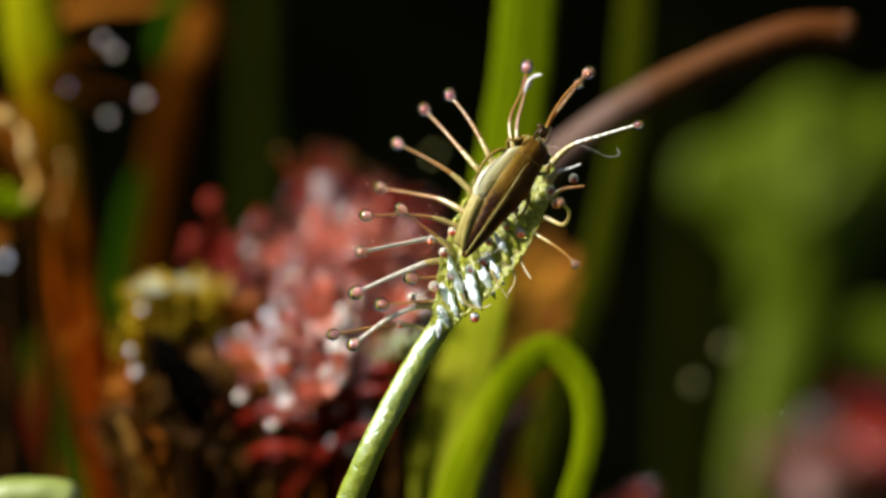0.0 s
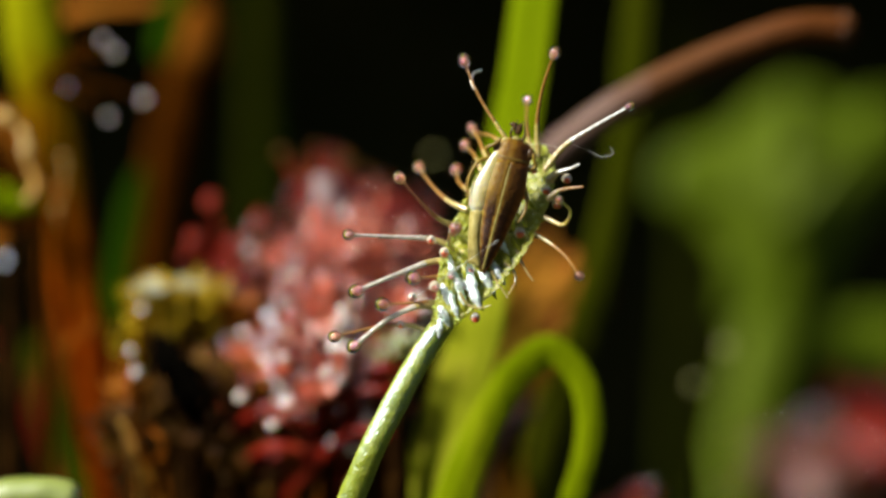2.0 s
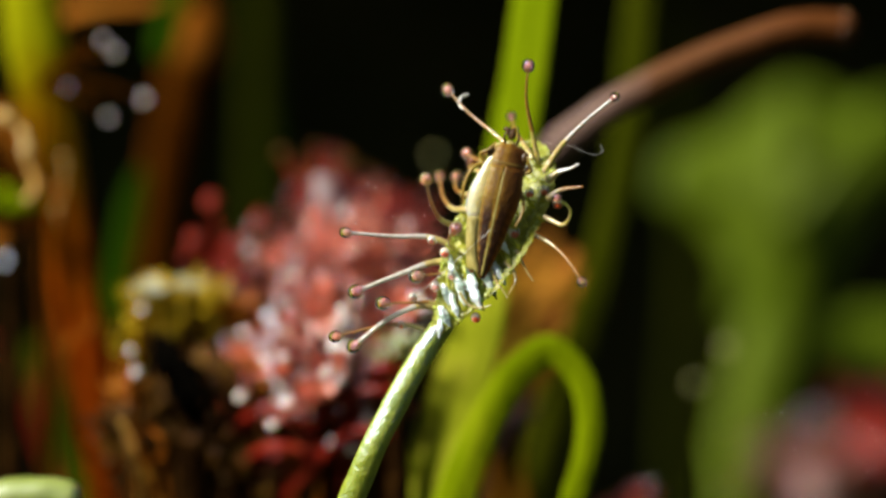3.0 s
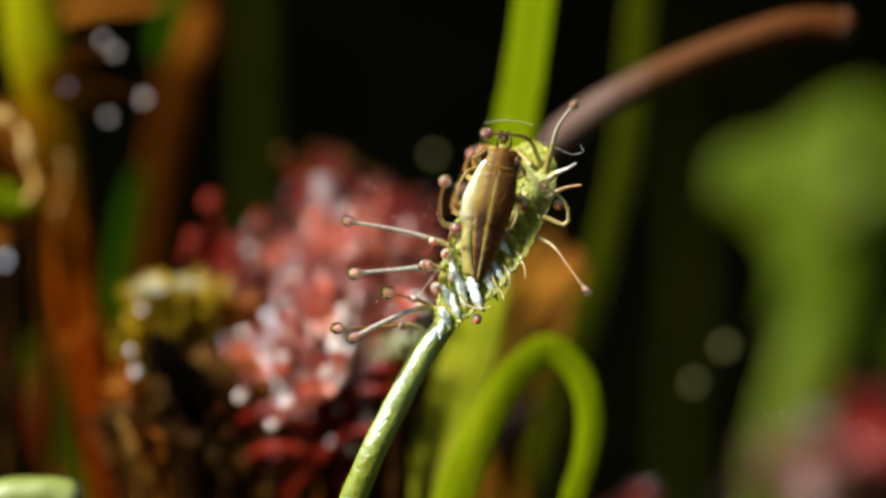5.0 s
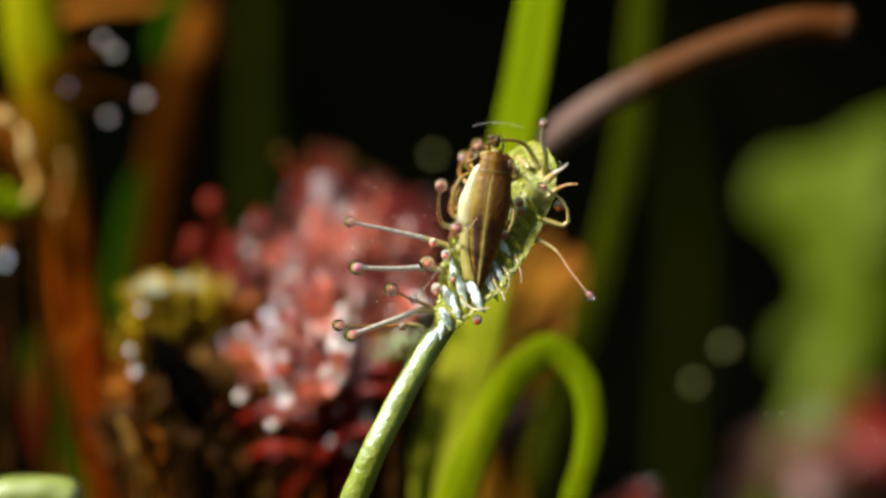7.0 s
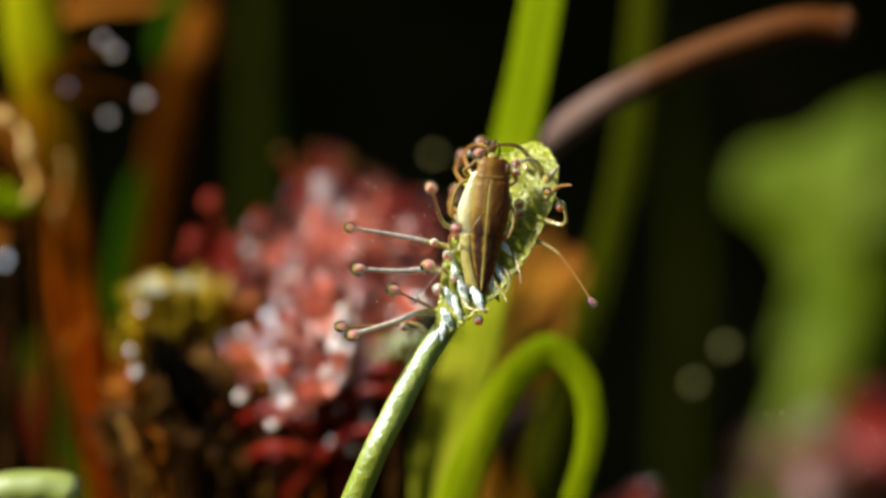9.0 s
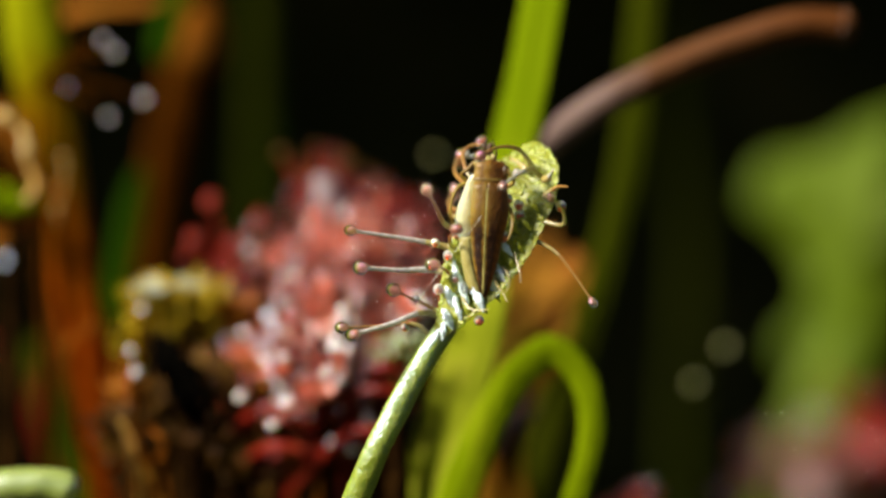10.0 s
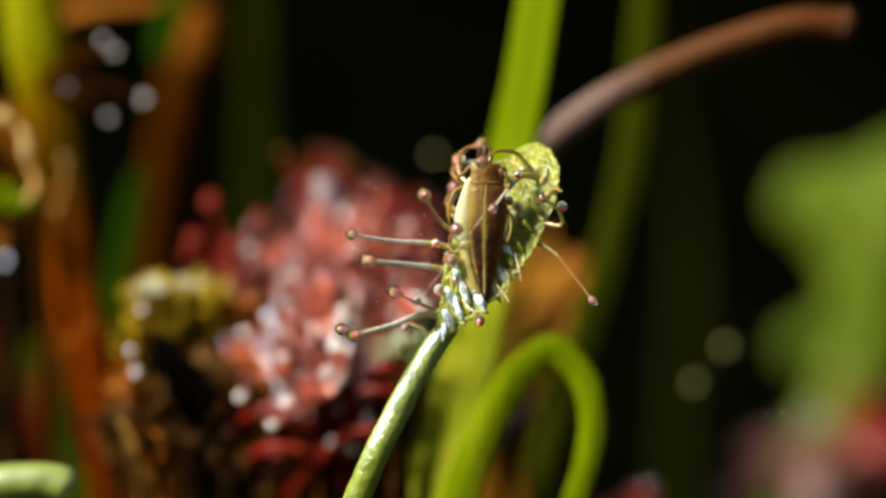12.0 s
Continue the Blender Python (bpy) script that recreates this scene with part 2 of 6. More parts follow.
HIDE = striped("hopper_hide", [(0.0, (0.288, 0.215, 0.0384)), (0.17, (0.24, 0.146, 0.0169)), (0.25, (0.152, 0.0653, 0.00384)), (0.29, (0.0368, 0.0107, 0.000768)), (0.42, (0.0272, 0.00768, 0.000768)),
                               (0.45, (0.256, 0.127, 0.00768)), (0.53, (0.232, 0.111, 0.00614)), (0.565, (0.0288, 0.00845, 0.000768)), (0.70, (0.0416, 0.0115, 0.000768)), (0.78, (0.16, 0.043, 0.0023)), (1, (0.28, 0.1, 0.006))],
               [(0.0, (0.353, 0.263, 0.0564)), (0.20, (0.286, 0.175, 0.0194)), (0.31, (0.207, 0.106, 0.00516)), (0.40, (0.114, 0.0495, 0.00193)), (0.46, (0.174, 0.0858, 0.00386)), (0.52, (0.154, 0.073, 0.00321)),
                (0.57, (0.087, 0.033, 0.00129)), (0.68, (0.0737, 0.0241, 0.000964)), (0.78, (0.121, 0.0356, 0.00129)), (1, (0.269, 0.0948, 0.0048))], 2.5, 3.3, 0.75, 0.5, 0.06)
PLATE_TONES = [(0.0, (0.527, 0.5248, 0.3998)), (0.13, (0.476, 0.4415, 0.2499)), (0.22, (0.357, 0.2832, 0.0833)), (0.29, (0.221, 0.1333, 0.01666)), (1, (0.2, 0.1, 0.008))]
PLATE = striped("hopper_plate", PLATE_TONES, PLATE_TONES, 1.6, 2.9, 0.0, 0.35, 0.8, 1.6)
DARK = surface("hopper_dark", [(0, (0.03, 0.012, 0.001)), (1, (0.09, 0.042, 0.004))], 1300, 0.45, 0.3, 4, spec=0.35)


# ---- building helpers ----
def S(p):
    """Stage millimetres to world metres."""
    return STAGE @ (Vector(p) * 0.001)


def floor_point(x, y):
    """The stage point of the ground under a stage x and depth."""
    c, s = math.cos(radians(TILT)), math.sin(radians(TILT))
    return (x, y, (-HEIGHT * 1000 + y * s) / c)


def sight(u, v, depth):
    """The stage point at a depth on the line of sight that leaves the lens at u to the right and v down; 1568 units span the view."""
    k = (FOCUS + depth) / FOCUS / 44.8
    return ((u - 784) * k, depth, (441 - v) * k)


def smooth(points, n):
    """A smooth curve through points (any dimension), n steps a span; tangents weighed by the chords."""
    p = np.array([tuple(q) for q in points], float)
    d = np.diff(p, axis=0)
    h = np.maximum(np.sqrt((d * d).sum(1)), 1e-9)[:, None]
    v = d / h
    m = np.empty_like(p)
    m[0], m[-1] = v[0], v[-1]
    m[1:-1] = (v[:-1] * h[1:] + v[1:] * h[:-1]) / (h[1:] + h[:-1])
    t = (np.arange(n) / n)[None, :, None]
    a, b, ma, mb = p[:-1, None], p[1:, None], (m[:-1] * h)[:, None], (m[1:] * h)[:, None]
    c = (2 * t ** 3 - 3 * t * t + 1) * a + (t ** 3 - 2 * t * t + t) * ma + (3 * t * t - 2 * t ** 3) * b + (t ** 3 - t * t) * mb
    return list(np.vstack([c.reshape(-1, p.shape[1]), p[-1:]]))


def mesh_of(bm, name, material, flat=False):
    me = bpy.data.meshes.new(name)
    bmesh.ops.recalc_face_normals(bm, faces=bm.faces)
    for f in bm.faces:
        f.smooth = not flat
    bm.to_mesh(me)
    bm.free()
    me.materials.append(material)
    return me


def part(name, bm, material, parent, label=""):
    """One mesh object under a thing or a part, in its parent's space."""
    ob = new(name, mesh_of(bm, name, material))
    ob.parent = parent
    return tagged(ob, label)


def thing(name, bm, material, base, label, category, group="", kind=""):
    """A top-level mesh whose vertices are given in the world and whose origin goes to its base."""
    bmesh.ops.translate(bm, verts=bm.verts, vec=-Vector(base))
    ob = new(name, mesh_of(bm, name, material))
    ob.location = base
    return tagged(ob, label, category, group, kind)


def sweep(bm, pts, radii, sides=10, flat=1.0, face=(0, -1, 0), rough=0.0, seed=0, crease=0.0):
    """A tube along pts (world) with a flattened section whose broad side faces 'face'."""
    pts = [Vector(p) for p in pts]
    rings = []
    for i, p in enumerate(pts):
        d = (pts[min(i + 1, len(pts) - 1)] - pts[max(i - 1, 0)]).normalized()
        side = d.cross(Vector(face))
        side = (side if side.length > 1e-6 else d.orthogonal()).normalized()
        up = side.cross(d).normalized()
        ring = []
        for k in range(sides):
            a = 2 * math.pi * k / sides
            r = radii[i]
            if rough:
                r *= 1 + rough * noise.noise(Vector((p.x * 900 + seed, k * 0.9, p.z * 900)))
            s = math.sin(a) * r * flat
            s -= crease * r * (1 - abs(math.cos(a)))
            ring.append(bm.verts.new(p + side * math.cos(a) * r + up * s))
        rings.append(ring)
    for a, b in zip(rings, rings[1:]):
        for k in range(sides):
            bm.faces.new((a[k], a[(k + 1) % sides], b[(k + 1) % sides], b[k]))
    for ring, p in ((rings[0], pts[0]), (rings[-1], pts[-1])):
        v = bm.verts.new(sum((w.co for w in ring), Vector()) / sides)
        for k in range(sides):
            bm.faces.new((ring[k], ring[(k + 1) % sides], v))
    return bm


BALLS = {}


def ball(seg):
    """Unit sphere corners and faces, made once for each fineness."""
    if seg not in BALLS:
        rows = max(6, seg * 3 // 4)
        vs = [Vector((0, 0, 1))]
        for i in range(1, rows):
            a = math.pi * i / rows
            vs += [Vector((math.sin(a) * math.cos(2 * math.pi * k / seg), math.sin(a) * math.sin(2 * math.pi * k / seg), math.cos(a))) for k in range(seg)]
        vs.append(Vector((0, 0, -1)))
        fs = [(0, 1 + k, 1 + (k + 1) % seg) for k in range(seg)]
        for i in range(rows - 2):
            o = 1 + i * seg
            fs += [(o + k, o + seg + k, o + seg + (k + 1) % seg, o + (k + 1) % seg) for k in range(seg)]
        o = 1 + (rows - 2) * seg
        fs += [(o + k, len(vs) - 1, o + (k + 1) % seg) for k in range(seg)]
        BALLS[seg] = vs, fs
    return BALLS[seg]


def blob(bm, centre, r, squash=(1, 1, 1), turn=None, seg=10, bumpy=0.0):
    """An ellipsoid, roughened where it wants it."""
    m = Matrix.Translation(centre) @ (turn or Matrix.Identity(4)) @ Matrix.Diagonal((r * squash[0], r * squash[1], r * squash[2], 1))
    corners, faces = ball(seg)
    vs = [bm.verts.new(m @ v) for v in corners]
    for f in faces:
        bm.faces.new([vs[i] for i in f])
    if bumpy:
        for v in vs:
            v.co += (v.co - Vector(centre)) * bumpy * noise.noise(v.co * (1.6 / r))
    return bm


def taper(n, r0, r1, tip=0.25, power=1.0):
    """n radii from r0 to r1 with a rounded end."""
    out = []
    for i in range(n):
        t = i / (n - 1)
        r = r0 + (r1 - r0) * t ** power
        out.append(r * (math.sqrt(max(0.0, 1 - ((t - 1 + tip) / tip) ** 2)) * 0.9 + 0.1 if t > 1 - tip else 1.0))
    return out


def stem(name, pts, r, material, label, category, flat=1.0, face=(0, -1, 0), rooted=True, tip=0.1, group="", crease=0.0, rib=None, power=1.0):
    """A stalk or blade along stage points from its tip down, carried on to the ground."""
    pts = [np.array(p, float) for p in pts]
    if rooted:
        d = pts[-1] - pts[-2]
        g = np.array(floor_point(pts[-1][0] + d[0] * 0.4, pts[-1][1] + d[1] * 0.2))
        pts += [g + (0, 0, -1.5)]
    curve = [S(p) for p in smooth(pts, 10)][::-1]
    n = len(curve)
    rr = taper(n, r[0] * 0.001, r[1] * 0.001, tip, power)
    bm = sweep(bmesh.new(), curve, rr, 14, flat, face, 0.06, len(label), crease)
    ob = thing(name, bm, material, curve[0], label, category, group)
    if rib:
        f = Vector(face).normalized()
        line = [p + f * (q * flat * 0.95) - curve[0] for p, q in zip(curve, rr)]
        part("midrib", sweep(bmesh.new(), line, [q * 0.10 for q in rr], 7), rib, ob, "paler midrib")
    return ob


# ---- ground and bank ----
def terrain(x, y):
    """Height of the ground in metres: a wet hummocky floor that climbs to a steep bank behind the plants."""
    far = math.hypot(x, y)
    h = 0.0012 * noise.noise((x * 160, y * 160, 0)) + 0.003 * noise.noise((x * 30, y * 30, 4)) * min(1, far / 0.02)
    edge = 0.165 + 0.012 * noise.noise((x * 25, 1.7, 0))
    t = max(0.0, min(1.0, (y - edge) / 0.016))
    top = 0.085 + 0.012 * noise.noise((x * 14, 3, 0))
    return h + top * t * t * (3 - 2 * t) - 0.0015


def build_ground():
    xs = [s * v for s in (-1, 1) for v in (0.2, 0.4, 1, 4, 15, 60)] + [i * 0.003 for i in range(-50, 51)]
    ys = [-60, -15, -4, -1, -0.4, -0.2] + [-0.12 + i * 0.003 for i in range(0, 120)] + [0.3, 0.5, 1, 4, 15, 60]
    xs.sort()
    bm = bmesh.new()
    grid = [[bm.verts.new((x, y, terrain(x, y))) for x in xs] for y in ys]
    for a, b in zip(grid, grid[1:]):
        for i in range(len(xs) - 1):
            bm.faces.new((a[i], a[i + 1], b[i + 1], b[i]))
    ob = new("ground", mesh_of(bm, "ground", PEAT))
    tagged(ob, "dark wet peat floor rising to a shaded bank", "ground", kind="structure")


def build_shade_lip():
    """An unseen lip added above the view, which juts out and keeps the bank's face in shade."""
    bm = bmesh.new()
    nx, na = 80, 14
    rings = []
    for i in range(nx + 1):
        x = -0.45 + 0.9 * i / nx
        ring = []
        for k in range(na):
            a = 2 * math.pi * k / na
            j = 1 + 0.25 * noise.noise((x * 30, math.cos(a) * 1.5, math.sin(a) * 1.5))
            ring.append(bm.verts.new((x, 0.168 + math.cos(a) * 0.074 * j, 0.094 + math.sin(a) * 0.026 * j)))
        rings.append(ring)
    for a, b in zip(rings, rings[1:]):
        for k in range(na):
            bm.faces.new((a[k], a[(k + 1) % na], b[(k + 1) % na], b[k]))
    bm.faces.new(rings[0]), bm.faces.new(rings[-1])
    tagged(new("shade_lip", mesh_of(bm, "shade_lip", PEAT)), "unseen lip added to shade the bank", "bank", kind="structure")


build_ground()
build_shade_lip()

# ---- the sundew leaf ----
AXIS = [(-0.27, 0, -3.21), (0.36, -0.25, -2.32), (1.14, -0.15, -1.09), (1.92, 0.15, 0.25), (2.72, 0.7, 1.82), (3.30, 1.4, 3.24), (3.56, 2.2, 4.31)]
HALF = [0.30, 0.74, 1.384, 1.652, 1.674, 1.339, 0.268]
LEAF_BASE = S(floor_point(-13.0, 6.0))
leaf = new("sundew_leaf")
leaf.location = LEAF_BASE
tagged(leaf, "yellow-green sundew leaf with sticky beaded tentacles, closing on a hopper", "carnivorous leaf")


def leaf_local(p):
    return S(p) - LEAF_BASE


def build_blade():
    spine = smooth(AXIS, 26)
    half = [float(v[0]) for v in smooth([(h,) for h in HALF], 26)]
    n, m = len(spine), 84
    bm = bmesh.new()
    rings = []
    for i, (c, h) in enumerate(zip(spine, half)):
        d = spine[min(i + 1, n - 1)] - spine[max(i - 1, 0)]
        d = Vector(d).normalized()
        across = Vector((d.z, -0.42, -d.x)).normalized()
        across = (across - d * across.dot(d)).normalized()
        out = across.cross(d).normalized()
        if out.y > 0:
            out = -out
        ring = []
        thick = 0.30 + 0.25 * min(1, h)
        for k in range(m):
            a = 2 * math.pi * k / m
            u, w = math.cos(a), math.sin(a)
            p = Vector(c) + across * u * h + out * (w * thick * 0.55 * (1 - 0.5 * u * u) + 0.35 * h * u * u)
            b = noise.noise(p * 3.0) * 0.06 + noise.noise(p * 6.5 + Vector((7, 0, 0))) * 0.06 + noise.noise(p * 13.0 + Vector((0, 3, 0))) * 0.05
            p += (out * (1 if w > 0 else -0.6) + across * u * 0.6) * b * min(1.0, h)
            ring.append(bm.verts.new(leaf_local(p)))
        rings.append(ring)
    rnd = random.Random(77)
    warts = bmesh.new()
    for _ in range(420):
        i, k = rnd.randrange(8, n - 4), rnd.randrange(3, m // 2 - 2)
        blob(warts, rings[i][k].co.copy(), 0.00005 * rnd.uniform(0.6, 1.7), (1, 1, rnd.uniform(0.9, 1.5)), seg=7)
    for a, b in zip(rings, rings[1:]):
        for k in range(m):
            bm.faces.new((a[k], a[(k + 1) % m], b[(k + 1) % m], b[k]))
    bm.faces.new(rings[0]), bm.faces.new(rings[-1])
    tagged(part("papillae", warts, GRAIN, leaf, "fine wet grains all over the blade"), kind="stuff")
    return part("blade", bm, BLADE, leaf, "granular yellow-green blade, wet and shining")


def build_petiole():
    pts = [(0.18, 0.3, -2.66), (-0.42, 0.15, -3.51), (-1.14, -0.15, -4.66), (-1.98, -0.45, -6.20), (-2.77, -0.55, -7.75), (-3.45, -0.1, -9.39)]
    pts = [np.array(p) for p in pts] + [np.array(floor_point(-13.0, 6.0)) + (0, 0, -1)]
    curve = [leaf_local(p) for p in smooth(pts, 12)][::-1]
    n = len(curve)
    rr = [(0.56 - 0.13 * (i / (n - 1))) * 0.001 for i in range(n)]
    rr[-1] *= 0.6
    return part("petiole", sweep(bmesh.new(), curve, rr, 18, 0.85, rough=0.10), PETIOLE, leaf, "smooth light green leaf stalk")


build_blade()
build_petiole()

# drift of the whole leaf: seconds, millimetres right, millimetres up
DRIFT = [(0, 0.0, 0.0), (2.5, 0.03, 0.0), (4.8, 0.08, -0.05), (7.2, 0.10, -0.09), (9.5, 0.16, -0.11), (12, 0.20, -0.14)]
STEPS = [i * 0.4 for i in range(31)]


def blend(rows, t):
    """Rows of (seconds, numbers...) read at t, gliding from row to row."""
    rows = [np.array(r, float) for r in rows]
    if t <= rows[0][0]:
        return rows[0][1:]
    if t >= rows[-1][0]:
        return rows[-1][1:]
    k = max(i for i, r in enumerate(rows) if r[0] <= t)
    a, b = rows[k], rows[k + 1]
    span = b[0] - a[0]
    prev, nxt = rows[max(k - 1, 0)], rows[min(k + 2, len(rows) - 1)]

    def slope(p, q):
        return (q[1:] - p[1:]) / max(q[0] - p[0], 1e-6)
    sa = slope(prev, b) if k else slope(a, b)
    sb = slope(a, nxt) if k + 2 < len(rows) else slope(a, b)
    s = (t - a[0]) / span
    return ((2 * s ** 3 - 3 * s * s + 1) * a[1:] + (s ** 3 - 2 * s * s + s) * span * sa
            + (3 * s * s - 2 * s ** 3) * b[1:] + (s ** 3 - s * s) * span * sb)


def spatial(flat_pts, base_depth, lift):
    """Plane millimetres to stage points that swing by 'lift' towards the lens (negative) or away along the stalk."""
    c = np.array(smooth(flat_pts, 8))
    lens = np.concatenate([[0], np.cumsum(np.sqrt((np.diff(c, axis=0) ** 2).sum(1)))])
    lens /= max(lens[-1], 1e-6)
    d = base_depth + lift * lens ** 1.3
    k = (FOCUS + d) / FOCUS
    return np.stack([c[:, 0] * k, d, c[:, 1] * k], axis=1)


def length(c):
    return float(np.sqrt((np.diff(c, axis=0) ** 2).sum(1)).sum())


def along(c, dist):
    """The point at that distance along a curve, going straight on past its end."""
    for a, b in zip(c, c[1:]):
        d = float(np.linalg.norm(b - a))
        if dist <= d:
            return a + (b - a) * (dist / max(d, 1e-9))
        dist -= d
    v = (c[-1] - c[-2]) / max(float(np.linalg.norm(c[-1] - c[-2])), 1e-9)
    return c[-1] + v * dist


MOVES = []          # (object, rows) that motions() keys


def tentacle(rows, base_depth=0.0, side=-1, r0=0.13, r1=0.07, drop=0.26, pieces=6, material=None, gland=None, wet=True, fibre=False):
    """A tentacle of rigid pieces on the leaf. rows: seconds, then plane points from base to tip."""
    material, gland, pieces = material or STALK, gland or PINK, round(pieces * 1.6)
    flat_rows = [(r[0], *[v for p in r[1:] for v in p]) for r in rows]
    flats = []
    for t in STEPS:
        v = blend(flat_rows, t)
        dr = blend(DRIFT, t)
        pts = v.reshape(-1, 2)
        flats.append(pts - np.array(dr) * np.linspace(1, 1, len(pts))[:, None])
    total = max(length(spatial(f, base_depth, 0)) for f in flats) * 1.01
    curves = []
    for f in flats:
        lo, hi = 0.0, total
        for _ in range(22):
            mid = (lo + hi) / 2
            if length(spatial(f, base_depth, side * mid)) < total:
                lo = mid
            else:
                hi = mid
        curves.append(spatial(f, base_depth, side * min(lo, 0.8 * total)))
    step = total / pieces
    joints = [[leaf_local(along(c, step * k)) for k in range(pieces + 1)] for c in curves]
    for k in range(pieces):
        ra = (r1 * 0.72 + (r0 - r1 * 0.72) * (1 - k / pieces) ** 1.8) * 0.001
        rb = (r1 * 0.72 + (r0 - r1 * 0.72) * (1 - (k + 1) / pieces) ** 1.8) * 0.001
        ln = step * 0.001
        bm = bmesh.new()
        zs = [-0.9 * ra, -0.5 * ra, 0, ln * 0.33, ln * 0.66, ln, ln + 0.5 * rb, ln + 0.9 * rb]
        rs = [0.45 * ra, 0.87 * ra, ra, ra * 0.67 + rb * 0.33, ra * 0.33 + rb * 0.67, rb, 0.87 * rb, 0.45 * rb]
        sweep(bm, [(0, 0, z) for z in zs], rs, 9)
        seg = part("tentacle", bm, LIME_STALK if k < pieces * 0.3 else material, leaf)
        rows_k = []
        for t, js in zip(STEPS, joints):
            q = (js[k + 1] - js[k]).to_track_quat("Z", "Y")
            rows_k.append((t, Matrix.LocRotScale(js[k], q, None)))
        MOVES.append((seg, rows_k))
        if k == pieces - 1 and drop:
            tip = Vector((0, 0, ln))
            bm = blob(bmesh.new(), tip + Vector((0, 0, drop * 0.00002)), drop * 0.00056, (0.88, 0.88, 1.15), seg=12)
            part("gland", bm, gland, seg, "rosy gland head")
            if wet:
                bm = blob(bmesh.new(), tip + Vector((0, 0, drop * 0.00022)), drop * 0.001, (0.94, 0.94, 1.08), seg=20)
                part("dewdrop", bm, DEW, seg, "clear sticky dewdrop")
            if fibre:
                pts = smooth([(-0.0007, 0.0001, ln - 0.00042), (-0.0003, 0, ln - 0.00050), (-0.0001, -0.0001, ln - 0.0008), (-0.00008, -0.0001, ln - 0.0012)], 6)
                bm = sweep(bmesh.new(), pts, taper(len(pts), 0.00005, 0.00007), 7)
                part("fibre", bm, SILK, seg, "pale stuck plant fibre")


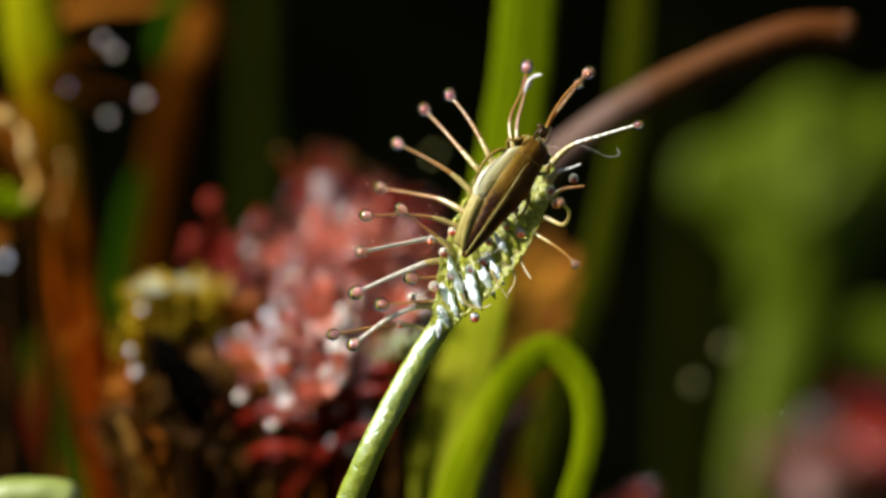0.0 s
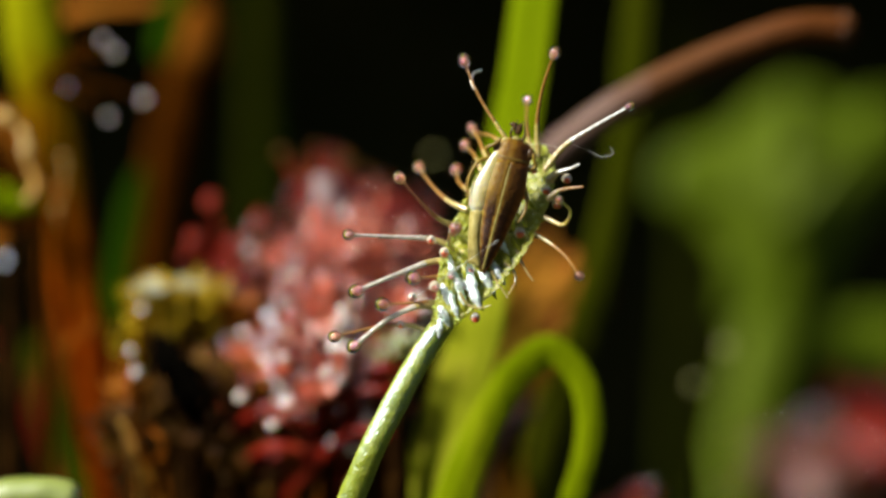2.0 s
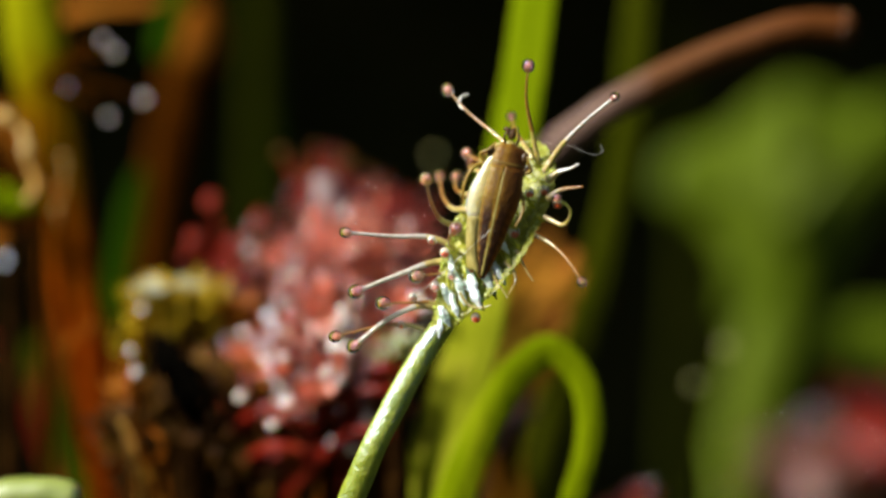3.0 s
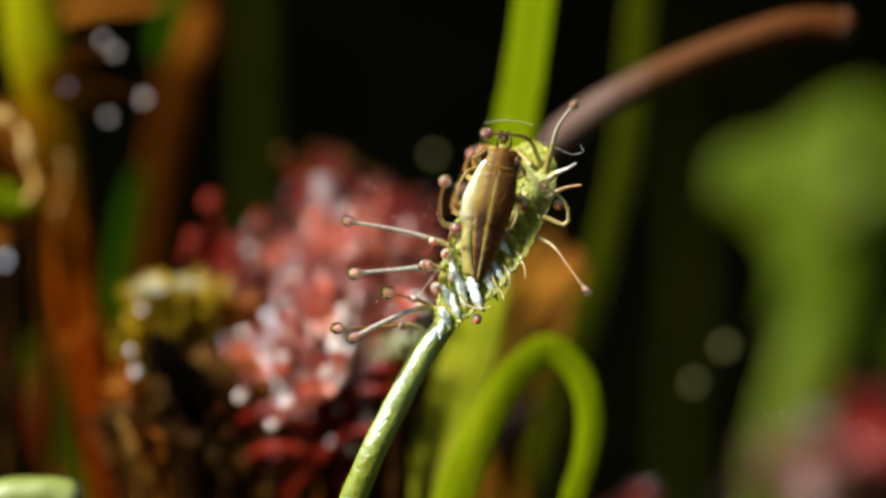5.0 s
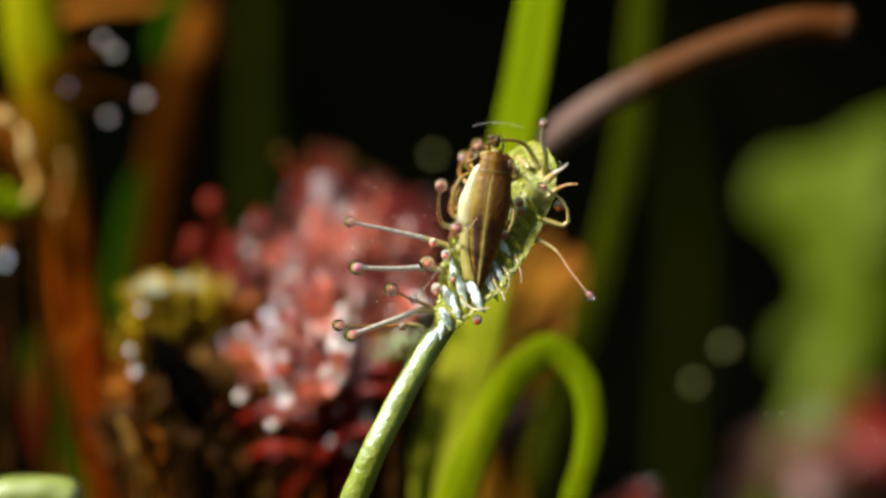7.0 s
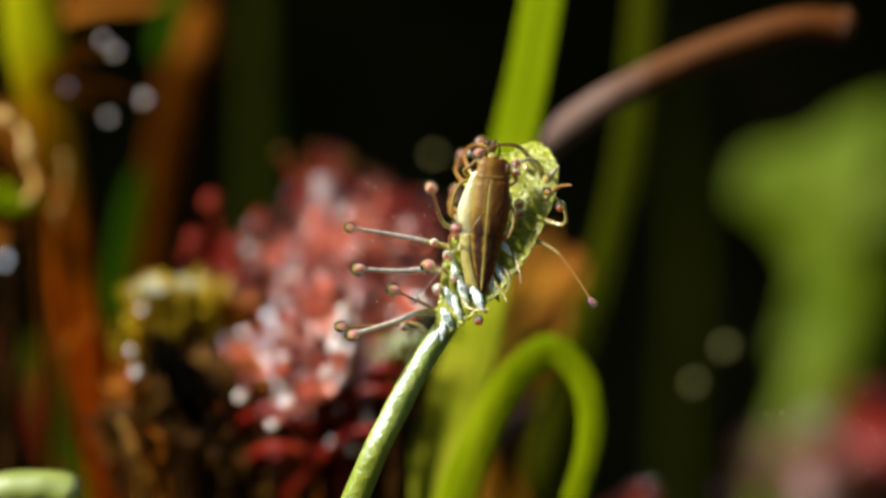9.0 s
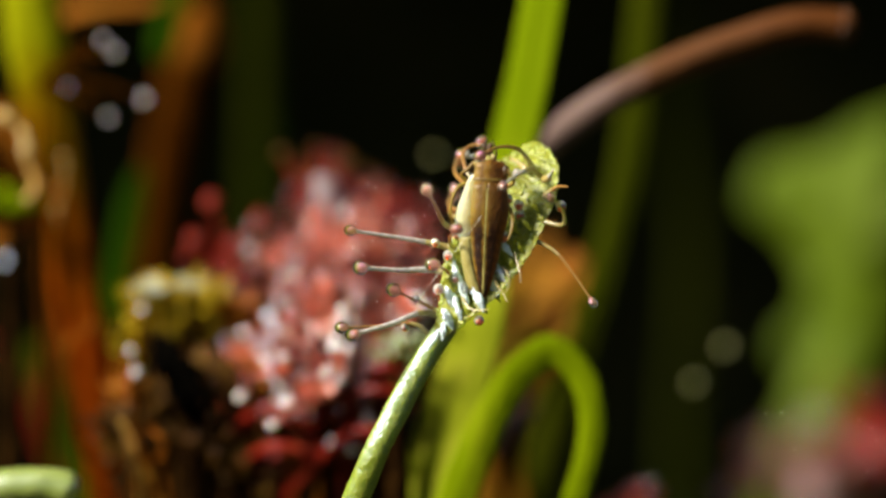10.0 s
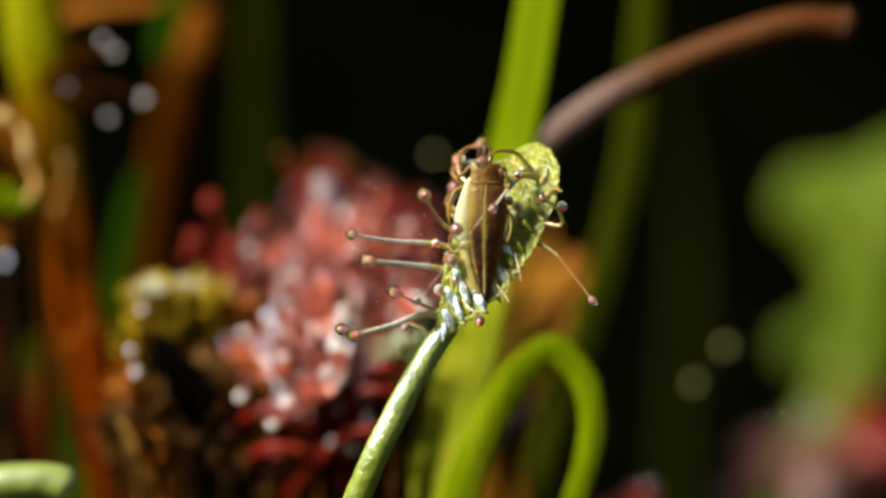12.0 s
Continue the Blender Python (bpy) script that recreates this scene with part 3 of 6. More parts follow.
def build_tentacles():
    # lower margin, towards the open side
    tentacle([
        (0, (-0.49, -3.37), (-1.09, -3.04), (-2.32, -3.04), (-4.29, -3.37)),
        (3.2, (-0.49, -3.37), (-1.09, -3.04), (-2.32, -3.04), (-4.20, -3.44)),
        (4.8, (-0.45, -3.44), (-1.03, -3.04), (-2.32, -3.06), (-4.15, -3.15)),
        (7.2, (-0.36, -3.48), (-0.98, -3.01), (-2.10, -3.04), (-4.06, -3.01)),
        (9.5, (-0.36, -3.53), (-1.09, -2.95), (-2.10, -3.01), (-3.97, -3.08)),
        (12, (-0.31, -3.59), (-1.21, -2.99), (-2.10, -3.10), (-3.95, -3.17)),], 0.4, -1, 0.11, 0.06, 0.257)
    tentacle([
        (0, (0.09, -2.50), (-0.65, -2.23), (-1.88, -2.61), (-3.48, -3.73)),
        (3.2, (0.09, -2.50), (-0.65, -2.23), (-1.88, -2.61), (-3.48, -3.79)),
        (4.8, (0.09, -2.54), (-0.65, -2.32), (-2.10, -2.77), (-3.48, -3.50)),
        (7.2, (0.13, -2.66), (-0.65, -2.39), (-1.88, -2.77), (-3.55, -3.37)),
        (9.5, (0.13, -2.70), (-0.76, -2.48), (-1.88, -2.88), (-3.53, -3.37)),
        (12, (0.18, -2.77), (-0.76, -2.54), (-1.88, -2.95), (-3.44, -3.39)),], 0.3, -1, 0.15, 0.125, 0.290, material=LIT_STALK)
    tentacle([
        (0, (0.18, -2.32), (-0.42, -2.08), (-1.32, -2.12), (-2.37, -2.19)),
        (3.2, (0.18, -2.32), (-0.42, -2.12), (-1.32, -2.12), (-2.30, -2.12)),
        (4.8, (0.13, -2.66), (-0.31, -2.32), (-1.09, -1.99), (-2.14, -1.76)),
        (7.2, (0.18, -2.72), (-0.31, -2.39), (-1.09, -2.05), (-1.99, -1.63)),
        (9.5, (0.20, -2.79), (-0.20, -2.46), (-1.03, -2.05), (-1.92, -1.63)),
        (12, (0.25, -2.88), (-0.20, -2.48), (-0.98, -2.14), (-1.88, -1.72)),], 0.1, -1, 0.10, 0.06, 0.301)
    tentacle([
        (0, (0.54, -0.47), (-0.42, -0.49), (-1.76, -0.98), (-3.37, -1.70)),
        (2.5, (0.54, -0.42), (-0.42, -0.49), (-1.76, -0.98), (-3.37, -1.63)),
        (3.2, (0.49, -0.49), (-0.42, -0.56), (-1.76, -1.03), (-3.39, -1.65)),
        (4.8, (0.49, -0.92), (-0.42, -0.71), (-1.88, -0.85), (-3.44, -1.00)),
        (6.3, (0.49, -0.98), (-0.31, -0.74), (-1.76, -0.78), (-3.39, -0.80)),
        (7.2, (0.49, -1.00), (-0.31, -0.76), (-1.88, -0.78), (-3.35, -0.74)),
        (9.5, (0.54, -1.05), (-0.31, -0.83), (-1.76, -0.87), (-3.26, -0.78)),
        (12, (0.54, -1.05), (0.02, -0.83), (-1.32, -0.62), (-2.92, -0.47)),], 0.2, -1, 0.15, 0.12, 0.312, material=LIT_STALK)
    tentacle([
        (0, (0.36, -1.16), (0.02, -1.09), (-0.54, -1.14), (-1.21, -1.14)),
        (2.5, (0.40, -1.16), (0.02, -1.05), (-0.49, -1.09), (-1.09, -1.12)),
        (3.2, (0.40, -1.16), (0.13, -0.98), (-0.36, -0.98), (-0.96, -1.03)),
        (4.8, (0.42, -1.32), (0.25, -0.98), (-0.13, -0.76), (-0.65, -0.67)),
        (7.2, (0.47, -1.43), (0.25, -1.05), (-0.09, -0.69), (-0.58, -0.58)),
        (9.5, (0.49, -1.43), (0.29, -1.05), (-0.04, -0.76), (-0.49, -0.67)),
        (12, (0.49, -1.43), (0.54, -1.21), (0.49, -0.83), (0.31, -0.42)),], 0.0, -1, 0.10, 0.06, 0.312, pieces=4)
    tentacle([
        (0, (0.54, -0.09), (-0.20, 0.38), (-1.54, 0.22), (-3.17, -0.11)),
        (0.5, (0.54, -0.09), (-0.20, 0.38), (-1.54, 0.22), (-3.21, -0.11)),
        (1, (0.54, 0.02), (-0.20, 0.33), (-1.76, 0.29), (-3.44, 0.22)),
        (1.5, (0.54, 0.02), (-0.20, 0.29), (-1.76, 0.40), (-3.59, 0.42)),
        (2, (0.54, -0.02), (-0.20, 0.33), (-1.76, 0.47), (-3.68, 0.56)),
        (3.2, (0.54, 0.02), (-0.31, 0.42), (-1.88, 0.51), (-3.79, 0.67)),
        (4.8, (0.54, 0.02), (-0.31, 0.36), (-1.88, 0.76), (-3.73, 1.07)),
        (7.2, (0.54, 0.02), (-0.31, 0.29), (-1.88, 0.69), (-3.62, 1.05)),
        (9.5, (0.54, -0.02), (-0.31, 0.20), (-1.88, 0.51), (-3.62, 0.78)),
        (12, (0.54, -0.02), (-0.31, 0.20), (-1.88, 0.31), (-3.55, 0.56)),], 0.2, -1, 0.14, 0.095, 0.246, material=LIT_STALK)
    tentacle([
        (0, (0.36, -0.16), (-0.09, 0.36), (-0.87, 0.96), (-1.61, 1.54)),
        (0.5, (0.36, -0.16), (0.02, -0.20), (-0.36, 0.02), (-0.71, 0.25)),
        (1, (0.36, -0.09), (0.13, 0.02), (0.09, 0.36), (0.27, 0.69)),
        (1.5, (0.40, 0.02), (0.25, 0.20), (0.25, 0.47), (0.42, 0.74)),
        (12, (0.45, 0.02), (0.29, 0.20), (0.29, 0.47), (0.45, 0.69)),], -0.2, -1, 0.10, 0.06, 0.279, pieces=4)
    # upper open side
    tentacle([
        (0, (0.62, 0.87), (-0.09, 1.16), (-1.32, 1.34), (-2.99, 1.32)),
        (0.5, (0.62, 0.92), (-0.09, 1.23), (-1.43, 1.58), (-2.95, 1.88)),
        (1, (0.62, 0.87), (-0.09, 1.27), (-1.21, 1.81), (-2.68, 2.32)),
        (1.5, (0.62, 0.87), (-0.09, 1.25), (-1.21, 1.85), (-2.32, 2.57)),
        (2, (0.62, 0.83), (-0.09, 1.14), (-0.87, 1.85), (-1.70, 2.79)),
        (2.5, (0.62, 0.83), (-0.09, 1.18), (-0.76, 2.03), (-1.25, 2.77)),
        (3.2, (0.62, 0.83), (-0.13, 1.18), (-0.42, 1.92), (-0.49, 2.72)),
        (4.8, (0.62, 0.87), (-0.02, 1.03), (-0.13, 1.81), (0.04, 2.66)),
        (6.3, (0.62, 0.87), (-0.02, 0.96), (-0.16, 1.70), (0.02, 2.52)),
        (10, (0.62, 0.74), (0.09, 0.96), (-0.27, 1.63), (-0.60, 2.28)),
        (12, (0.62, 0.69), (0.02, 0.96), (-0.36, 1.47), (-0.69, 2.05)),], 0.2, -1, 0.13, 0.06, 0.268)
    tentacle([
        (0, (0.85, 1.47), (-0.09, 1.96), (-1.09, 2.17), (-2.43, 2.41)),
        (0.5, (0.92, 1.47), (0.13, 1.92), (-1.21, 2.48), (-2.88, 3.15)),
        (1, (0.92, 1.47), (0.25, 2.03), (-1.21, 2.81), (-2.68, 3.64)),
        (1.5, (0.92, 1.58), (0.25, 2.03), (-0.76, 2.92), (-1.92, 3.57)),
        (2, (0.92, 1.58), (0.36, 1.81), (-0.31, 2.37), (-0.94, 3.21)),
        (2.5, (0.92, 1.58), (0.36, 1.70), (-0.20, 2.25), (-0.62, 3.04)),
        (3.2, (0.92, 1.58), (0.42, 1.54), (0.07, 2.03), (0.04, 2.59)),
        (4.8, (0.98, 1.54), (0.54, 1.41), (0.36, 1.76), (0.54, 2.14)),
        (7.2, (0.98, 1.41), (0.54, 1.25), (0.29, 1.58), (0.49, 1.85)),
        (12, (1.03, 1.25), (0.54, 1.25), (0.25, 1.47), (0.42, 2.03)),], 0.2, 1, 0.14, 0.07, 0.279)
    tentacle([
        (0, (1.14, 2.25), (0.47, 2.88), (-0.54, 3.53), (-1.76, 4.15)),
        (0.5, (1.14, 2.14), (0.47, 2.81), (-0.54, 3.71), (-1.61, 4.42)),
        (1, (1.21, 2.14), (0.58, 2.81), (-0.20, 3.59), (-1.03, 4.26)),
        (1.5, (1.21, 2.14), (0.69, 2.59), (0.25, 3.15), (-0.38, 3.75)),
        (2, (1.21, 2.14), (0.92, 2.37), (0.62, 2.66), (0.54, 2.99)),
        (2.5, (1.21, 2.14), (0.85, 2.25), (0.54, 2.48), (0.54, 2.66)),
        (3.2, (1.21, 2.14), (0.80, 2.14), (0.49, 2.37), (0.51, 2.70)),
        (4.8, (1.21, 2.03), (0.76, 1.81), (0.42, 1.99), (0.62, 2.30)),
        (7.2, (1.21, 1.81), (0.69, 1.54), (0.31, 1.76), (0.47, 2.14)),
        (12, (1.21, 1.47), (0.58, 1.54), (0.13, 1.81), (0.36, 2.30)),], 0.3, 1, 0.13, 0.08, 0.290)
    tentacle([
        (0, (1.47, 3.04), (0.80, 3.82), (0.02, 4.71), (-0.71, 5.49)),
        (0.5, (1.47, 3.04), (0.80, 4.00), (0.02, 5.04), (-0.94, 6.09)),
        (1, (1.47, 3.15), (0.92, 3.93), (0.02, 5.04), (-0.85, 6.05)),
        (1.5, (1.52, 3.15), (1.03, 3.93), (0.47, 4.60), (-0.13, 5.22)),
        (2, (1.52, 3.15), (1.36, 3.48), (1.21, 3.77), (0.98, 4.00)),
        (2.5, (1.52, 3.04), (1.29, 3.19), (1.14, 3.33), (0.98, 3.42)),
        (3.2, (1.52, 2.97), (1.25, 3.15), (1.03, 3.15), (1.14, 3.37)),
        (4.8, (1.47, 2.92), (1.07, 2.81), (0.92, 3.26), (1.07, 3.64)),
        (7.2, (1.47, 2.48), (0.98, 2.59), (0.62, 3.04), (0.76, 3.48)),
        (9.5, (1.47, 2.14), (0.85, 2.59), (0.47, 3.15), (0.69, 3.64)),
        (12, (1.47, 2.03), (0.76, 2.59), (0.36, 3.04), (0.54, 3.46)),], -0.5, 1, 0.13, 0.09, 0.290)
    tentacle([
        (0, (1.92, 3.48), (1.47, 4.38), (0.92, 5.27), (0.29, 6.05)),
        (0.5, (1.92, 3.37), (1.43, 4.38), (0.80, 5.27), (0.07, 6.23)),
        (1, (1.88, 3.37), (1.43, 4.26), (0.80, 5.16), (0.04, 6.09)),
        (1.5, (1.88, 3.37), (1.58, 4.00), (1.07, 4.60), (0.51, 5.07)),
        (2, (1.88, 3.37), (1.65, 3.77), (1.43, 4.31), (1.21, 4.67)),
        (2.5, (1.88, 3.37), (1.47, 3.55), (1.21, 3.77), (1.03, 4.04)),
        (3.2, (1.83, 3.33), (1.47, 3.48), (1.21, 3.55), (1.07, 3.64)),
        (4.8, (1.81, 3.15), (1.36, 3.15), (1.21, 3.48), (1.36, 3.77)),
        (7.2, (1.70, 2.70), (1.21, 3.15), (0.98, 3.71), (1.29, 4.08)),
        (9.5, (1.65, 2.48), (0.98, 3.15), (0.85, 3.86), (1.47, 4.22)),
        (12, (1.52, 2.25), (0.69, 2.92), (0.71, 3.82), (1.47, 4.15)),], -0.5, 1, 0.13, 0.09, 0.279)
    # the crown of the leaf
    tentacle([
        (0, (2.77, 3.93), (2.63, 5.04), (3.15, 6.38), (3.30, 7.17)),
        (0.5, (2.77, 3.93), (2.59, 5.16), (3.04, 6.38), (3.08, 7.23)),
        (1, (2.70, 3.93), (2.54, 5.38), (2.70, 6.50), (2.77, 7.34)),
        (1.5, (2.70, 4.00), (2.37, 5.38), (2.05, 6.72), (1.99, 7.83)),
        (2, (2.70, 4.04), (2.14, 4.89), (1.36, 6.16), (0.85, 7.39)),
        (2.5, (2.70, 4.04), (2.10, 4.67), (1.14, 5.56), (0.42, 6.54)),
        (3.2, (2.59, 4.00), (2.03, 4.49), (1.03, 5.27), (0.20, 6.09)),
        (4.8, (2.48, 3.59), (2.14, 4.00), (1.58, 4.08), (1.38, 3.64)),
        (7.2, (2.37, 3.37), (1.88, 4.00), (1.29, 4.04), (0.98, 3.55)),
        (9.5, (2.14, 3.37), (1.70, 4.08), (1.03, 4.08), (0.69, 3.48)),
        (12, (2.03, 3.26), (1.47, 4.08), (0.85, 3.86), (0.62, 3.15)),], -0.5, 1, 0.10, 0.05, 0.290, fibre=True)
    tentacle([
        (0, (2.99, 3.86), (2.92, 4.82), (3.15, 5.83), (3.28, 6.54)),
        (0.5, (2.95, 3.86), (2.81, 4.82), (3.08, 5.71), (3.21, 6.50)),
        (1, (2.70, 3.86), (2.54, 4.93), (2.54, 6.05), (2.52, 6.94)),
        (1.5, (2.59, 4.00), (2.43, 4.71), (2.10, 5.38), (1.70, 6.05)),
        (2, (2.54, 4.00), (2.25, 4.26), (1.88, 4.49), (1.36, 4.58)),
        (2.5, (2.50, 4.00), (2.14, 4.08), (1.74, 4.08), (1.47, 3.86)),
        (3.2, (2.41, 3.86), (2.03, 3.86), (1.70, 3.71), (1.58, 3.37)),
        (12, (1.96, 3.15), (1.74, 3.59), (1.47, 3.48), (1.43, 3.15)),], 0.4, 1, 0.11, 0.07, 0.246)
    tentacle([
        (0, (3.82, 3.71), (4.11, 4.82), (4.89, 6.16), (5.71, 6.94)),
        (0.5, (3.82, 3.71), (4.04, 4.82), (4.82, 6.16), (5.67, 7.03)),
        (1, (3.77, 3.71), (3.93, 4.82), (4.60, 6.16), (5.56, 7.25)),
        (1.5, (3.75, 3.71), (3.82, 4.93), (4.38, 6.27), (5.20, 7.59)),
        (2, (3.75, 3.71), (3.71, 4.93), (3.97, 6.50), (4.38, 7.70)),
        (2.5, (3.75, 3.64), (3.64, 4.93), (3.62, 6.27), (3.77, 7.39)),
        (3.2, (3.75, 3.48), (3.48, 4.60), (3.17, 5.83), (3.21, 7.03)),
        (4.8, (3.82, 3.37), (3.37, 4.38), (2.48, 4.60), (1.81, 4.71)),
        (6.3, (3.82, 3.28), (3.21, 4.26), (2.25, 4.38), (1.56, 4.20)),
        (7.2, (3.75, 3.24), (3.15, 4.15), (2.14, 4.26), (1.38, 4.00)),
        (12, (3.48, 3.15), (2.81, 3.82), (2.03, 3.82), (1.58, 3.48)),], 0.9, -1, 0.12, 0.06, 0.268)
    tentacle([
        (0, (3.59, 3.71), (4.15, 4.93), (4.82, 5.83), (5.33, 6.50)),
        (0.5, (3.59, 3.71), (3.97, 4.93), (4.60, 5.83), (5.09, 6.54)),
        (1, (3.59, 3.71), (3.82, 4.82), (4.26, 5.71), (4.73, 6.50)),
        (1.5, (3.55, 3.71), (3.66, 4.71), (3.82, 5.60), (4.15, 6.43)),
        (2, (3.55, 3.64), (3.37, 4.38), (3.30, 5.16), (3.33, 5.87)),
        (2.5, (3.53, 3.64), (3.26, 4.26), (3.08, 4.82), (3.04, 5.47)),
        (3.2, (3.48, 3.59), (3.15, 4.15), (2.77, 4.60), (2.61, 5.07)),
        (4.8, (3.44, 3.37), (3.04, 3.82), (2.54, 4.00), (2.25, 3.86)),
        (7.2, (3.37, 3.26), (2.86, 3.64), (2.37, 3.59), (2.19, 3.37)),
        (12, (3.15, 3.15), (2.70, 3.48), (2.14, 3.26), (1.96, 3.04)),], 0.7, 1, 0.12, 0.06, 0.223)
    tentacle([
        (0, (4.11, 3.19), (4.93, 4.00), (6.27, 4.49), (7.68, 4.91)),
        (0.5, (4.11, 3.19), (4.93, 4.00), (6.27, 4.53), (7.68, 5.00)),
        (1.5, (4.06, 3.15), (4.78, 4.00), (6.05, 4.71), (7.54, 5.29)),
        (2, (4.06, 3.15), (4.71, 4.00), (5.94, 4.82), (7.34, 5.62)),
        (3.2, (4.04, 3.10), (4.49, 3.86), (5.45, 4.98), (6.61, 6.00)),
        (4.8, (4.04, 3.10), (4.26, 3.71), (4.60, 4.82), (5.27, 5.74)),
        (6.3, (4.04, 3.06), (4.15, 3.71), (4.26, 4.67), (4.60, 5.33)),
        (7.2, (4.00, 3.04), (4.04, 3.64), (3.82, 4.26), (3.77, 4.62)),
        (8.8, (3.88, 2.92), (3.82, 3.37), (3.44, 3.64), (3.15, 3.57)),
        (10, (3.82, 2.88), (3.59, 3.15), (2.99, 2.97), (2.48, 2.61)),
        (12, (3.71, 2.81), (3.26, 2.92), (2.48, 2.25), (1.99, 1.63)),], 0.6, -1, 0.14, 0.08, 0.201, pieces=7, material=LIT_STALK)
    # closed side
    tentacle([
        (0, (4.20, 2.75), (4.55, 3.04), (5.00, 3.19), (5.42, 3.35)),
        (3.2, (4.20, 2.75), (4.55, 3.04), (5.00, 3.17), (5.33, 3.35)),
        (5.5, (4.15, 2.75), (4.49, 3.01), (4.89, 3.19), (5.18, 3.39)),
        (7.2, (4.15, 2.75), (4.42, 3.01), (4.71, 3.19), (4.89, 3.37)),
        (8.8, (4.11, 2.75), (4.26, 2.92), (4.42, 3.08), (4.55, 3.28)),
        (10, (4.04, 2.75), (4.15, 2.81), (4.26, 2.97), (4.33, 3.08)),
        (12, (3.97, 2.70), (4.06, 2.88), (4.15, 2.97), (4.15, 3.15)),], -0.4, -1, 0.18, 0.06, 0, 4, material=LIT_STALK)
    tentacle([
        (0, (4.20, 2.03), (4.60, 2.32), (5.04, 2.43), (5.54, 2.48)),
        (3.2, (4.20, 2.03), (4.60, 2.32), (5.04, 2.41), (5.49, 2.46)),
        (5.5, (4.20, 2.08), (4.60, 2.34), (5.00, 2.48), (5.42, 2.54)),
        (7.2, (4.15, 2.08), (4.49, 2.37), (4.82, 2.52), (5.27, 2.57)),
        (8.8, (4.11, 2.08), (4.42, 2.37), (4.78, 2.52), (5.09, 2.52)),
        (10, (4.06, 2.08), (4.33, 2.34), (4.64, 2.48), (4.91, 2.46)),
        (12, (4.06, 2.03), (4.26, 2.25), (4.49, 2.37), (4.64, 2.30)),], -0.5, -1, 0.15, 0.06, 0, 4, material=STALK)
    tentacle([
        (0, (4.04, 1.25), (4.82, 0.98), (5.00, 1.47), (4.64, 1.85)),
        (3.2, (4.04, 1.25), (4.82, 0.96), (5.04, 1.54), (4.49, 2.03)),
        (4.8, (4.04, 1.25), (4.89, 0.98), (4.87, 1.76), (4.04, 2.48)),
        (7.2, (4.00, 1.14), (4.89, 0.96), (4.82, 1.76), (3.97, 2.43)),
        (8.8, (4.00, 1.14), (4.82, 0.98), (4.78, 1.70), (4.11, 2.30)),
        (10, (3.97, 1.09), (4.78, 0.98), (4.73, 1.54), (4.26, 2.03)),
        (12, (3.97, 1.03), (4.73, 0.96), (4.60, 1.47), (3.93, 1.99)),], -0.6, -1, 0.11, 0.06, 0.201, 7, material=LIME_STALK)
    tentacle([
        (0, (3.66, 0.58), (4.15, 0.29), (4.71, -0.09), (5.22, -0.58)),
        (1.5, (3.66, 0.58), (4.15, 0.29), (4.78, -0.20), (5.31, -0.92)),
        (3.2, (3.71, 0.51), (4.26, 0.20), (4.89, -0.42), (5.49, -1.32)),
        (4.8, (3.71, 0.47), (4.26, 0.20), (4.93, -0.65), (5.60, -1.58)),
        (7.2, (3.71, 0.36), (4.38, 0.02), (5.04, -0.87), (5.78, -1.83)),
        (8.8, (3.75, 0.31), (4.38, -0.02), (5.09, -0.87), (5.87, -2.05)),
        (12, (3.75, 0.25), (4.38, -0.13), (5.09, -0.98), (5.89, -2.01)),], -0.6, -1, 0.085, 0.04, 0.201, pieces=6)
    tentacle([
        (0, (2.92, -0.09), (3.08, -0.47), (3.26, -0.83), (3.48, -1.18)),
        (3.2, (2.92, -0.09), (3.10, -0.47), (3.30, -0.87), (3.53, -1.25)),
        (4.8, (2.92, -0.09), (3.17, -0.54), (3.26, -0.83), (3.26, -1.14)),
        (7.2, (2.86, -0.20), (2.99, -0.65), (3.08, -0.98), (3.08, -1.32)),
        (12, (2.86, -0.20), (2.95, -0.60), (3.04, -0.92), (3.08, -1.27)),], -0.8, -1, 0.075, 0.04, 0, 4, material=LIME_STALK)
    tentacle([
        (0, (2.48, -0.54), (2.77, -0.87), (2.86, -1.21), (2.54, -1.81)),
        (3.2, (2.48, -0.54), (2.77, -0.87), (2.86, -1.21), (2.59, -1.76)),
        (4.8, (2.41, -0.65), (2.63, -0.98), (2.66, -1.32), (2.43, -1.76)),
        (12, (2.37, -0.76), (2.59, -1.05), (2.63, -1.36), (2.48, -1.72)),], -0.9, -1, 0.075, 0.04, 0, 4, material=LIME_STALK)
    tentacle([
        (0, (1.92, -0.87), (2.14, -1.32), (2.37, -1.65), (2.54, -1.94)),
        (3.2, (1.92, -0.87), (2.14, -1.32), (2.37, -1.65), (2.54, -1.94)),
        (4.8, (1.92, -0.92), (2.10, -1.43), (2.32, -1.72), (2.41, -1.99)),
        (12, (1.96, -1.09), (2.19, -1.50), (2.41, -1.76), (2.59, -2.10)),], -1.0, -1, 0.07, 0.04, 0, 4, material=LIME_STALK)
    tentacle([
        (0, (0.69, -1.76), (1.03, -2.25), (1.47, -2.34), (1.88, -2.21)),
        (3.2, (0.69, -1.76), (1.03, -2.25), (1.47, -2.34), (1.88, -2.23)),
        (12, (0.80, -1.99), (1.07, -2.39), (1.47, -2.48), (1.74, -2.43)),], -1.1, -1, 0.075, 0.04, 0, 4, material=LIME_STALK)


